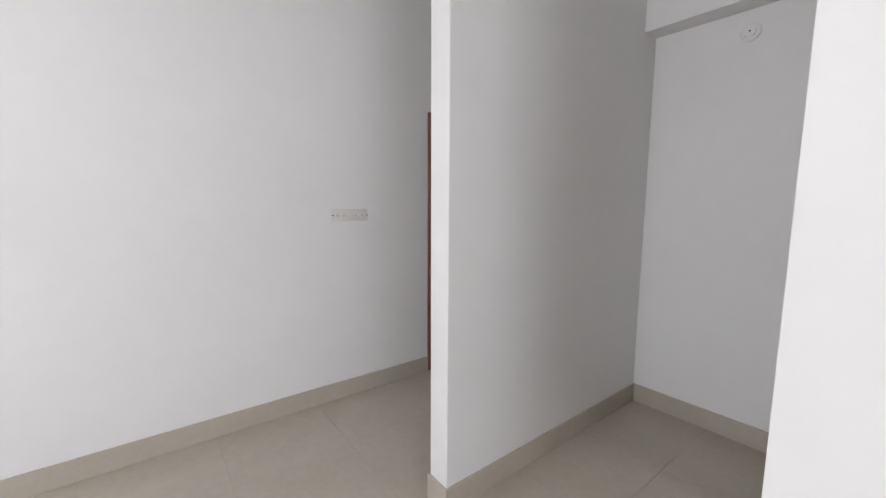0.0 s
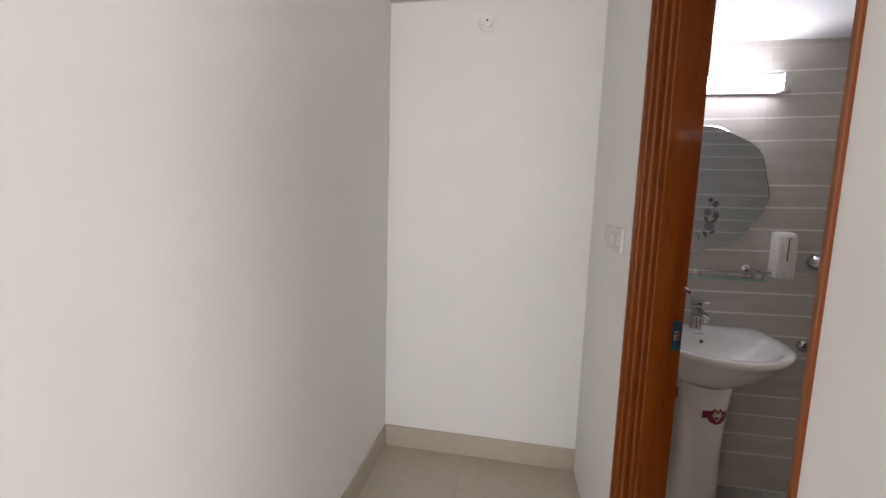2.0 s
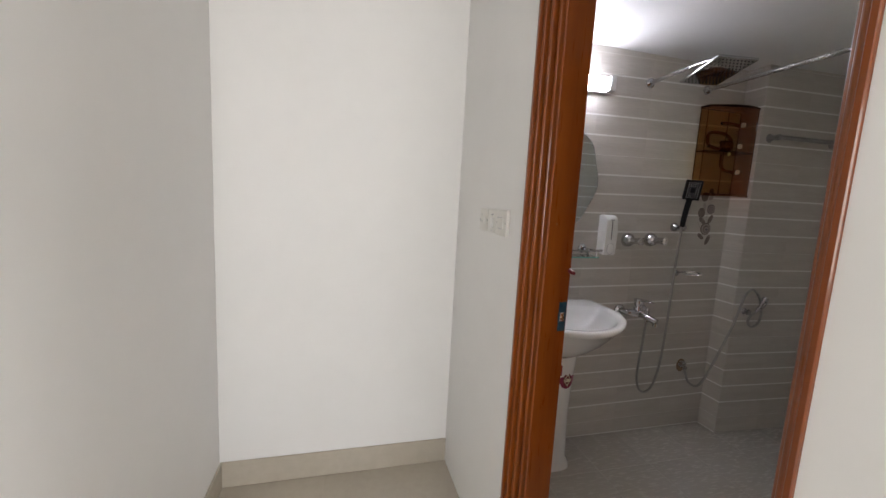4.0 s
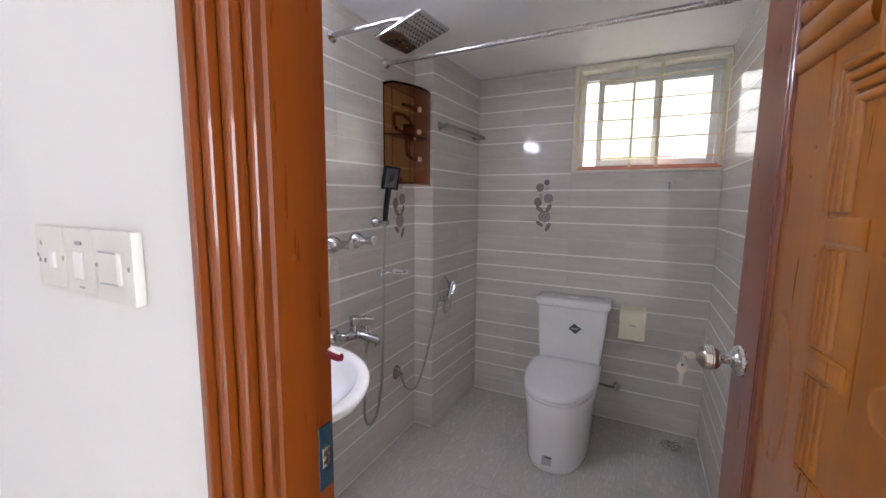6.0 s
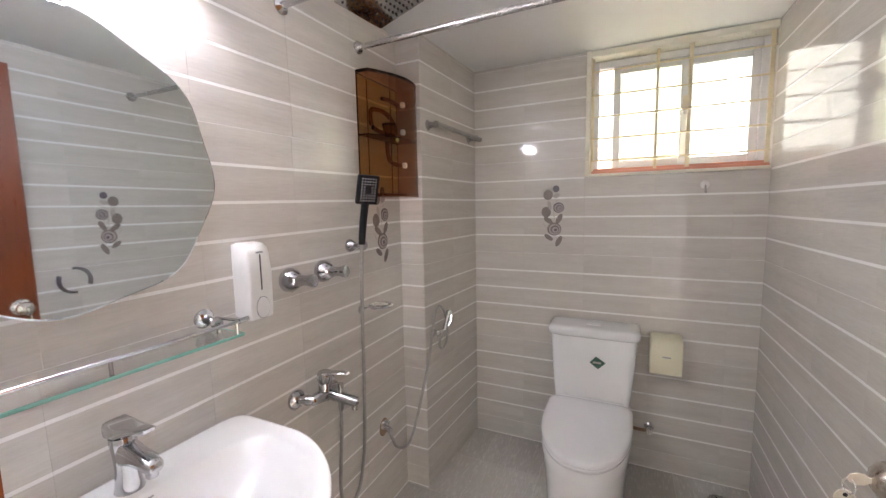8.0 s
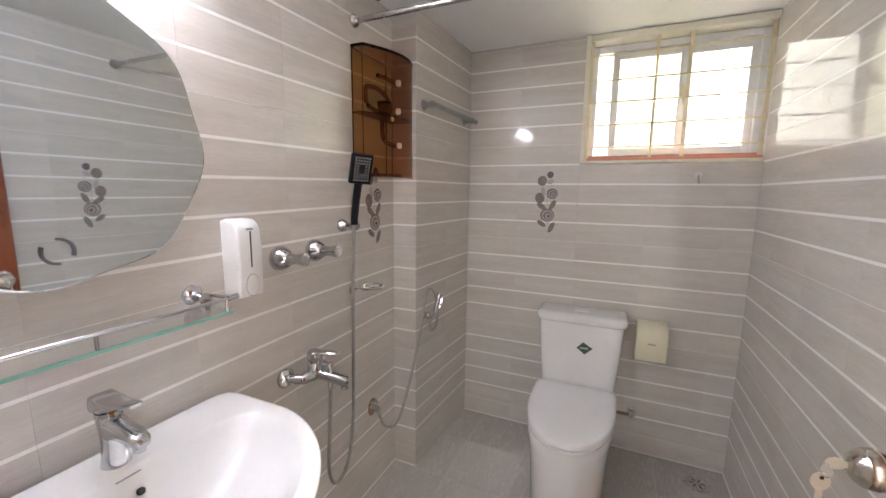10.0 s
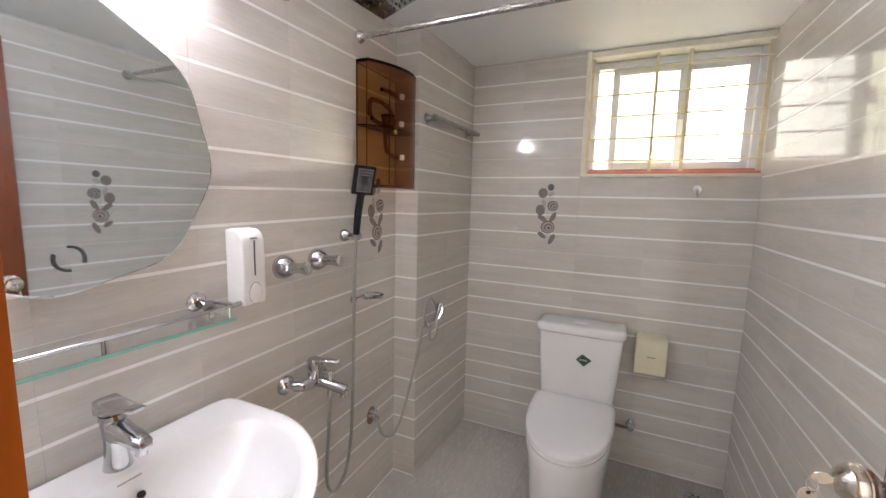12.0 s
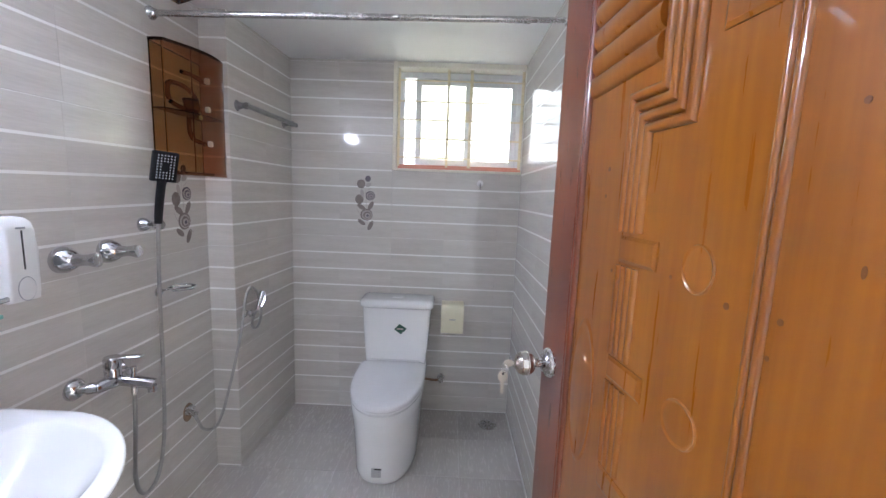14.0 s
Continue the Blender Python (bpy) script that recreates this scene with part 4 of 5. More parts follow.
# hand shower in its holder, with the hose from the mixer
hand = thing("hand_shower", "black square hand shower in a chrome wall holder", "hand shower")
part("holder_flange", turned((0.0, 1.187, 1.262), (0.030, 1.187, 1.262), ((0, 0.026), (0.2, 0.026), (0.6, 0.020), (1, 0.013)), 24), CHROME, hand, "chrome holder")
part("holder", turned((0.028, 1.187, 1.262), (0.088, 1.170, 1.266), ((0, 0.013), (0.4, 0.012), (0.6, 0.017), (0.9, 0.018), (1, 0.014)), 20), CHROME, hand, "chrome holder")
grip = []
for z, x, y, w, d in ((1.270, 0.082, 1.160, 0.011, 0.010), (1.30, 0.083, 1.162, 0.0125, 0.0105), (1.36, 0.088, 1.166, 0.0135, 0.011), (1.41, 0.094, 1.170, 0.0145, 0.011), (1.43, 0.098, 1.172, 0.018, 0.010)):
    grip.append([(x + d * math.copysign(abs(math.cos(k * math.tau / 16)) ** 0.5, math.cos(k * math.tau / 16)), y + w * math.copysign(abs(math.sin(k * math.tau / 16)) ** 0.5, math.sin(k * math.tau / 16)), z) for k in range(16)])
part("grip", loft(grip, True), BLACK, hand, smooth=40)
head = part("head", box(-0.010, 0.010, -0.042, 0.042, -0.055, 0.055, 0.005, 2), BLACK, hand)
head.matrix_local = Matrix.Translation((0.108, 1.172, 1.476)) @ Euler((radians(-3), radians(14), radians(-30))).to_matrix().to_4x4()
for i in range(6):
    for j in range(9):
        if 1 < i < 4 and 2 < j < 6:
            continue
        bm = turned((0.0095, -0.0265 + i * 0.0106, -0.040 + j * 0.0102), (0.0122, -0.0265 + i * 0.0106, -0.040 + j * 0.0102), ((0, 0.0025), (1, 0.0019)), 6)
        part("nozzle", bm, NOZZLE, head, smooth=0)
hose = smoothed([(0.118, 0.962, 0.745), (0.115, 0.957, 0.60), (0.100, 0.960, 0.42), (0.085, 0.995, 0.325), (0.070, 1.055, 0.285), (0.062, 1.115, 0.320), (0.062, 1.150, 0.46), (0.065, 1.160, 0.70), (0.070, 1.160, 1.0), (0.078, 1.159, 1.20), (0.082, 1.160, 1.272)], 22)
part("hose", tube(hose, 0.0070, 8), HOSE, hand, "ribbed steel hose", 80)
part("hose_nut", turned((0.118, 0.962, 0.755), (0.117, 0.960, 0.715), ((0, 0.010), (0.6, 0.010), (1, 0.0075)), 14), CHROME, hand)

# wire soap dish
dish = thing("soap_dish", "small chrome wire soap dish", "soap dish")
part("mount", turned((0.0, 1.243, 0.990), (0.014, 1.243, 0.990), ((0, 0.018), (0.5, 0.018), (1, 0.012)), 20), CHROME, dish)
lip = [Vector((0.062 + 0.048 * math.cos(k * math.tau / 28), 1.296 + 0.052 * math.sin(k * math.tau / 28), 1.002)) for k in range(29)]
part("rim", tube(lip, 0.0035, 8), CHROME, dish)
part("tray", loft([[(0.062 + 0.046 * f * math.cos(k * math.tau / 28), 1.296 + 0.050 * f * math.sin(k * math.tau / 28), z) for k in range(28)] for f, z in ((1.0, 1.001), (0.9, 0.992), (0.6, 0.987), (0.1, 0.986))], False), CLEAR, dish, "clear glass tray")
part("arm", tube(smoothed([(0.010, 1.243, 0.990), (0.024, 1.250, 0.998), (0.036, 1.256, 1.001)], 5), 0.004, 8), CHROME, dish)

# bidet spray with its hose on the pillar
XP1, YQ = 0.130, 1.760
spray = thing("bidet_spray", "chrome bidet spray with steel hose on the pillar", "bidet spray")
part("wall_holder", turned((0.118, 1.655, 0.782), (0.160, 1.655, 0.782), ((0, 0.021), (0.2, 0.021), (0.4, 0.012), (0.7, 0.012), (0.8, 0.018), (1, 0.015)), 20), CHROME, spray)
part("grip", turned((0.162, 1.700, 0.785), (0.170, 1.752, 0.872), ((0, 0.007), (0.2, 0.010), (0.5, 0.010), (0.7, 0.012), (0.85, 0.017), (1, 0.015)), 18), CHROME, spray)
part("trigger", tube(smoothed([(0.180, 1.748, 0.862), (0.188, 1.735, 0.835), (0.180, 1.715, 0.805)], 5), 0.004, 8), CHROME, spray)
loop = smoothed([(0.030, 1.370, 0.400), (0.050, 1.368, 0.365), (0.060, 1.384, 0.320), (0.085, 1.420, 0.300), (0.115, 1.432, 0.352), (0.140, 1.460, 0.470), (0.158, 1.535, 0.684), (0.160, 1.575, 0.808), (0.160, 1.604, 0.888), (0.162, 1.648, 0.922), (0.162, 1.705, 0.880), (0.160, 1.735, 0.820), (0.158, 1.750, 0.763), (0.157, 1.733, 0.708), (0.157, 1.685, 0.693), (0.159, 1.652, 0.726), (0.161, 1.668, 0.765), (0.162, 1.700, 0.785)], 10)
part("hose", tube(loop, 0.0068, 8), HOSE, spray, "ribbed steel hose", 80)
part("outlet", turned((0.0, 1.380, 0.412), (0.040, 1.370, 0.396), ((0, 0.026), (0.2, 0.026), (0.4, 0.014), (1, 0.013)), 20), STEEL, spray, "stained wall outlet")
part("stain", disc((0.0, 1.376, 0.402), (0, 1, 0), (0, 0, 1), 0.034, 0.042, 0.0002, (1, 0, 0), 18), RUST, spray, "brown damp stain")

# amber cabinet in the corner
cab = thing("corner_cabinet", "amber translucent acrylic wall cabinet by the pillar", "cabinet")
CY0, CY1, CZ0, CZ1 = 1.268, 1.566, 1.462, 1.945


def cab_front(s):
    """Bow of the front: depth out of the wall at share s of the width."""
    return 0.030 + 0.094 * math.sin(math.pi * (0.08 + 0.62 * s)) ** 1.0


def cab_sheet(z_lo, z_hi, s0=0.0, s1=1.0, thick=0.003, seg=20):
    ro = []
    for k in range(seg + 1):
        s = s0 + (s1 - s0) * k / seg
        y = CY0 + (CY1 - CY0) * s
        x = cab_front(s)
        ro.append((x, y, CZ0 + 0.006 if z_lo is None else z_lo, (CZ1 - 0.004) if z_hi is None else z_hi))
    ring = [[(x, y, a) for x, y, a, b in ro] + [(x - thick, y, a) for x, y, a, b in reversed(ro)], [(x, y, b) for x, y, a, b in ro] + [(x - thick, y, b) for x, y, a, b in reversed(ro)]]
    return ring


def cab_plate(z0, z1, grow=0.004):
    """A horizontal plate that follows the bow."""
    pts_ = [(0.001, CY0 - grow * 0.3), *[(cab_front(k / 20) + grow, CY0 + (CY1 - CY0) * k / 20) for k in range(21)], (0.001, CY1)]
    return loft([[(x, y, z0) for x, y in pts_], [(x, y, z1) for x, y in pts_]], True)


part("back", box(0.001, 0.005, CY0 + 0.004, CY1 - 0.002, CZ0 + 0.005, CZ1 - 0.005), AMBER, cab, smooth=0)
part("side", box(0.001, cab_front(0) + 0.001, CY0, CY0 + 0.004, CZ0 + 0.005, CZ1 - 0.005), AMBER, cab, "amber side panel", 0)
part("side", box(0.001, cab_front(1) + 0.001, CY1 - 0.004, CY1, CZ0 + 0.005, CZ1 - 0.005), AMBER_D, cab, smooth=0)
part("top", cab_plate(CZ1 - 0.004, CZ1 + 0.008), AMBER_D, cab, "dark amber top plate", 20)
part("bottom", cab_plate(CZ0 - 0.008, CZ0 + 0.005), AMBER_D, cab, "dark amber bottom plate", 20)
part("shelf", cab_plate(1.700, 1.704, -0.006), AMBER_D, cab, smooth=20)
part("fixed_front", loft(cab_sheet(None, None, 0.0, 0.30, seg=8), True), AMBER, cab, smooth=20)
cab_door = part("door", loft(cab_sheet(None, None, 0.315, 1.0), True), AMBER, cab, "amber bowed acrylic door", 20)
part("knob", turned((cab_front(0.36), CY0 + 0.36 * (CY1 - CY0), 1.685), (cab_front(0.36) + 0.018, CY0 + 0.36 * (CY1 - CY0) - 0.003, 1.685), ((0, 0.005), (0.4, 0.005), (0.5, 0.010), (0.9, 0.010), (1, 0.006)), 16), BRASS, cab_door, "small brass knob")
part("door_edge", box(cab_front(0.315) - 0.004, cab_front(0.315) + 0.0005, CY0 + 0.305 * (CY1 - CY0), CY0 + 0.313 * (CY1 - CY0), CZ0 + 0.006, CZ1 - 0.005), AMBER_D, cab, smooth=0)
for z in (1.53, 1.85):
    part("hinge", box(cab_front(1) - 0.002, cab_front(1) + 0.007, CY1 - 0.012, CY1 - 0.002, z - 0.022, z + 0.022, 0.002, 1), CHROME, cab, "small chrome hinge")


def inner_hook(pts):
    """Moulded holder inside the cabinet; pts: (share of the width, height)."""
    p = smoothed([(0.05, CY0 + s_ * (CY1 - CY0), z_) for s_, z_ in pts], 6)
    part("inner_hook", tube(p, 0.009, 8), AMBER_D, cab)


inner_hook([(0.36, 1.862), (0.55, 1.866), (0.78, 1.860)])
inner_hook([(0.10, 1.738), (0.07, 1.770), (0.12, 1.803), (0.38, 1.808), (0.59, 1.788), (0.67, 1.748), (0.62, 1.722), (0.30, 1.722), (0.12, 1.732)])
inner_hook([(0.47, 1.690), (0.47, 1.640), (0.55, 1.606), (0.82, 1.596)])
part("inner_cup", turned((0.055, CY0 + 0.50 * (CY1 - CY0), 1.705), (0.055, CY0 + 0.50 * (CY1 - CY0), 1.765), ((0, 0.020), (0.3, 0.024), (1, 0.030)), 20), AMBER_D, cab)
for s_, z in ((0.80, 1.861), (0.79, 1.742), (0.82, 1.597)):
    part("clip", box(0.062, 0.080, CY0 + s_ * (CY1 - CY0) - 0.008, CY0 + s_ * (CY1 - CY0) + 0.010, z - 0.012, z + 0.012, 0.003, 1), NOZZLE, cab, "pale plastic clip")

for ob in cab.children_recursive:
    if ob.data.materials[0] in (AMBER, AMBER_D):
        ob.visible_shadow = False

# towel bar on the pillar's side
bar = thing("towel_bar", "short steel towel bar on the pillar", "towel bar")
for y, x0 in ((1.645, 0.118), (2.095, 0.145)):
    part("mount", turned((x0, y, 1.793), (x0 + 0.062, y, 1.793), ((0, 0.028), (0.1, 0.028), (0.25, 0.017), (0.6, 0.012), (0.75, 0.016), (1, 0.016)), 20), DULL, bar)
part("tube", rod((0.174, 1.628, 1.793), (0.202, 2.15, 1.793), 0.0125, 16), DULL, bar)

# shower rail across the room
rail = thing("curtain_rail", "straight steel shower curtain rail below the ceiling", "curtain rail")
part("tube", rod((0.004, 1.291, 2.043), (1.40, 1.289, 2.055), 0.0115, 18), STEEL, rail)
part("inner_tube", rod((0.75, 1.290, 2.0495), (XR - 0.004, 1.288, 2.0565), 0.0095, 18), STEEL, rail)
part("collar", rod((1.385, 1.289, 2.0545), (1.41, 1.289, 2.0550), 0.0128, 18), STEEL, rail)
part("cup", turned((0.0005, 1.291, 2.043), (0.026, 1.291, 2.0435), ((0, 0.025), (0.3, 0.024), (0.6, 0.018), (1, 0.014)), 24), STEEL, rail)
part("cup", turned((XR - 0.0005, 1.288, 2.0565), (XR - 0.026, 1.288, 2.0563), ((0, 0.025), (0.3, 0.024), (0.6, 0.018), (1, 0.014)), 24), STEEL, rail)

# overhead shower
rain = thing("overhead_shower", "square chrome overhead shower on a wall arm", "shower head")
part("flange", turned((0.0, 0.907, 2.036), (0.014, 0.907, 2.036), ((0, 0.026), (0.4, 0.026), (1, 0.016)), 24), CHROME, rain)
part("arm", tube(smoothed([(0.005, 0.907, 2.036), (0.12, 0.917, 2.045), (0.24, 0.930, 2.055), (0.320, 0.940, 2.058), (0.348, 0.946, 2.048), (0.356, 0.952, 2.024)], 6), 0.0105, 14), CHROME, rain)
rhead = part("head", box(-0.107, 0.107, -0.107, 0.107, -0.006, 0.006, 0.004, 2), CHROME, rain, "thin square chrome spray plate")
rhead.matrix_local = Matrix.Translation((0.358, 0.956, 2.004)) @ Euler((radians(3), radians(-15.4), radians(-2.7))).to_matrix().to_4x4()
part("joint", turned((0.354, 0.950, 2.044), (0.358, 0.955, 2.009), ((0, 0.013), (0.5, 0.017), (0.8, 0.020), (1, 0.026)), 20), CHROME, rain)
dot = link_mesh("nozzle", turned((0, 0, -0.0055), (0, 0, -0.0085), ((0, 0.0038), (1, 0.003)), 8), DARK)
for i in range(10):
    for j in range(10):
        ob = new("nozzle", dot)
        ob.parent = rhead
        ob.location = (-0.090 + 0.02 * i, -0.090 + 0.02 * j, 0)

# toilet
toilet = thing("toilet", "white one-piece ceramic toilet with closed lid", "toilet")
TX = 0.846
rings = []
for z, a0, a1, b, cy in ((0.0, 0.30, 0.335, 0.158, 1.825), (0.010, 0.305, 0.342, 0.164, 1.825), (0.03, 0.305, 0.343, 0.165, 1.825), (0.12, 0.31, 0.350, 0.169, 1.825), (0.24, 0.32, 0.364, 0.176, 1.825), (0.33, 0.335, 0.380, 0.186, 1.825), (0.375, 0.34, 0.386, 0.190, 1.825), (0.385, 0.335, 0.381, 0.186, 1.825)):
    rings.append(outline(TX, cy, a0, a1, b, 7.0, 2.5, z, 72, "y"))
part("bowl", loft(rings, True), CERAMIC, toilet, smooth=50)
rings = []
for z, x0, x1, y0 in ((0.33, 0.672, 1.020, 1.960), (0.40, 0.668, 1.024, 1.975), (0.50, 0.656, 1.036, 1.990), (0.62, 0.646, 1.046, 1.998), (0.735, 0.640, 1.052, 2.000)):
    rings.append(outline((x0 + x1) / 2, (y0 + 2.172) / 2, (2.172 - y0) / 2, (2.172 - y0) / 2, (x1 - x0) / 2, 12.0, 9.0, z, 64, "y"))
part("tank", loft(rings, True), CERAMIC, toilet, smooth=40)
rings = []
for z, g in ((0.736, -0.004), (0.741, 0.004), (0.752, 0.008), (0.770, 0.009), (0.780, 0.005), (0.785, -0.004), (0.787, -0.02)):
    rings.append(outline(TX, 2.084, 0.088 + g * 0.6, 0.094 + g, 0.212 + g, 12.0, 8.0, z, 64, "y"))
lid = part("tank_lid", loft(rings, True), CERAMIC, toilet, smooth=40)
part("flush_button", box(TX - 0.034, TX + 0.034, 2.052, 2.092, 0.785, 0.7905, 0.002, 1), SEATW, lid)
seat_rings, lid_rings = [], []
for z, g in ((0.386, -0.004), (0.390, 0.0), (0.400, 0.002), (0.404, -0.002)):
    seat_rings.append(outline(TX, 1.80, 0.150 + g, 0.374 + g, 0.190 + g, 8.0, 2.2, z, 72, "y"))
part("seat", loft(seat_rings, True), SEATW, toilet, smooth=40)
for z, g in ((0.4065, -0.003), (0.410, 0.001), (0.424, 0.001), (0.430, -0.004), (0.434, -0.018), (0.436, -0.06)):
    lid_rings.append(outline(TX, 1.80, 0.158 + g, 0.376 + g, 0.192 + g, 8.0, 2.2, z, 72, "y"))
part("lid", loft(lid_rings, True), SEATW, toilet, "closed flat white lid", 40)
part("hinge_bar", box(TX - 0.15, TX + 0.15, 1.950, 1.985, 0.396, 0.428, 0.006, 2), SEATW, toilet)
sticker = thing("tank_sticker", "small green diamond sticker on the toilet tank", "sticker")
bm = bmesh.new()
loft([[(0.872 + a * 1.0, 1.9965 - 0.0 * b, 0.612 + b) for a, b in ((-0.036, -0.002), (0.004, -0.032), (0.040, 0.004), (-0.006, 0.032))],
      [(0.872 + a * 1.0, 1.9945, 0.612 + b) for a, b in ((-0.036, -0.002), (0.004, -0.032), (0.040, 0.004), (-0.006, 0.032))]], True, bm)
part("label", bm, GREEN, sticker, smooth=0)
part("print", box(0.852, 0.890, 1.9935, 1.9942, 0.608, 0.618), MAUVE_L, sticker, "pale print", 0)
tag = thing("spec_label", "small silver label low on the toilet front", "label")
part("label", box(TX - 0.035, TX + 0.012, 1.4755, 1.4805, 0.045, 0.092), SILVER, tag, smooth=0)
part("print", box(TX - 0.020, TX + 0.014, 1.4740, 1.4753, 0.086, 0.093), DARK, tag, smooth=0)

# stop tap and pipe for the toilet
feed = thing("angle_valve", "chrome angle valve with flexible pipe beside the toilet", "valve")
part("flange", turned((1.122, YB, 0.233), (1.122, YB - 0.012, 0.233), ((0, 0.024), (0.4, 0.024), (1, 0.014)), 20), STEEL, feed)
part("body", turned((1.122, YB - 0.008, 0.233), (1.122, YB - 0.060, 0.233), ((0, 0.010), (0.5, 0.011), (0.55, 0.016), (1, 0.015)), 16), STEEL, feed)
part("pipe", tube(smoothed([(1.115, YB - 0.048, 0.233), (1.07, YB - 0.055, 0.236), (1.03, YB - 0.06, 0.243), (1.005, YB - 0.07, 0.25)], 8), 0.0085, 10), RUST, feed, "tarnished brown pipe")

# paper holder, hook and drain
paper = thing("paper_holder", "cream plastic toilet paper holder on the wall", "paper holder")
prof = [(YB - 0.001, 0.562), (2.096, 0.562), (2.088, 0.566), (2.084, 0.600), (2.082, 0.690), (2.086, 0.722), (2.100, 0.740), (2.125, 0.748), (YB - 0.001, 0.748)]
bm = loft([[(1.111, y, z) for y, z in prof], [(1.250, y, z) for y, z in prof]], True)
bmesh.ops.bevel(bm, geom=[e for e in bm.edges if abs(e.verts[0].co.x - e.verts[1].co.x) < 1e-5], offset=0.004, segments=2, profile=0.5, affect="EDGES", clamp_overlap=True)
part("cover", bm, CREAM, paper, smooth=40)
part("print", box(1.163, 1.200, 2.0805, 2.083, 0.652, 0.657), PRINT, paper, "grey printed maker line", 0)
hook = thing("suction_hook", "small clear suction hook on the back wall", "hook")
part("cup", turned((1.318, YB, 1.490), (1.318, YB - 0.016, 1.490), ((0, 0.019), (0.25, 0.018), (0.6, 0.011), (1, 0.008)), 20), PLASTIC, hook)
part("peg", tube(smoothed([(1.318, YB - 0.012, 1.490), (1.318, YB - 0.020, 1.470), (1.318, YB - 0.028, 1.452), (1.318, YB - 0.036, 1.462)], 5), 0.004, 8), STEEL, hook)
drain = thing("floor_drain", "round steel floor drain in the corner", "floor drain")
part("rim", turned((1.424, 2.037, 0.0), (1.424, 2.037, 0.004), ((0, 0.056), (0.6, 0.055), (1, 0.050)), 36), STEEL, drain)
part("grate", turned((1.424, 2.037, 0.003), (1.424, 2.037, 0.0075), ((0, 0.046), (0.6, 0.044), (1, 0.034)), 36), STEEL, drain)
for k in range(6):
    a = k * math.tau / 6
    part("slot", disc((1.424 + 0.024 * math.cos(a), 2.037 + 0.024 * math.sin(a), 0.0073), (1, 0, 0), (0, 1, 0), 0.011, 0.003, 0.0003, (0, 0, 1), 12, rot=a), DARK, drain)

# ---- tiles ----
PZ, PW, BAND = 0.099, 0.327, 0.10355          # lowest joint, tile width, stripe pitch
TH = 5 * BAND
tile_cache = {}


def tile_mesh(w, z0, z1, shift):
    """A tile with recessed pale stripes. Local x along the wall, y up, z out of the wall; shift: height of its foot over its joint."""
    k_ = (round(w, 4), round(z1 - z0, 4), round(shift, 4))
    if k_ in tile_cache:
        return tile_cache[k_]
    b = bmesh.new()
    g, c, half = 0.00012, 0.00015, 0.0045
    lo, hi = z0 + g, z1 - g
    joint = z0 - shift
    marks = [joint + BAND * k for k in range(1, 5) if lo + 0.004 < joint + BAND * k < hi - 0.004]
    foot = abs(shift) < 1e-4
    edges = [lo + (0.0016 if foot else 0)] + [v for m_ in marks for v in (m_ - half, m_ + half)] + [hi]

    def slab(y0, y1, mi, top, ch):
        own = bmesh.new()
        r0 = [(g, y0, 0), (w - g, y0, 0), (w - g, y1, 0), (g, y1, 0)]
        r1 = [(x, y, top - ch) for x, y, _ in r0]
        r2 = [(x + (ch if x < w / 2 else -ch), y + (ch if k < 2 else -ch), top) for k, (x, y, _) in enumerate(r0)]
        vr = [[own.verts.new(p) for p in r] for r in (r0, r1, r2)]
        for a, q in zip(vr, vr[1:]):
            for i in range(4):
                own.faces.new((a[i], a[(i + 1) % 4], q[(i + 1) % 4], q[i]))
        own.faces.new(vr[2])
        merged(b, own, mi)

    for k in range(0, len(edges) - 1, 2):
        slab(edges[k] - z0, edges[k + 1] - z0, 0, T, c)
    if foot:
        slab(0.0, 0.0016, 1, T - 0.0005, 0.0001)
    for m_ in marks:
        slab(m_ - half - z0, m_ + half - z0, 1, T - 0.0006, 0.0002)
    tile_cache[k_] = link_mesh("tile", b, [TILE, STRIPE])
    return tile_cache[k_]


def minus(r, h):
    """Rectangle r without rectangle h, as up to four rectangles."""
    u0, u1, z0, z1 = r
    a0, a1, b0, b1 = h
    if a0 >= u1 or a1 <= u0 or b0 >= z1 or b1 <= z0:
        return [r]
    out = []
    if a0 > u0:
        out.append((u0, a0, z0, z1))
    if a1 < u1:
        out.append((a1, u1, z0, z1))
    m0, m1 = max(u0, a0), min(u1, a1)
    if b0 > z0:
        out.append((m0, m1, z0, b0))
    if b1 < z1:
        out.append((m0, m1, b1, z1))
    return out


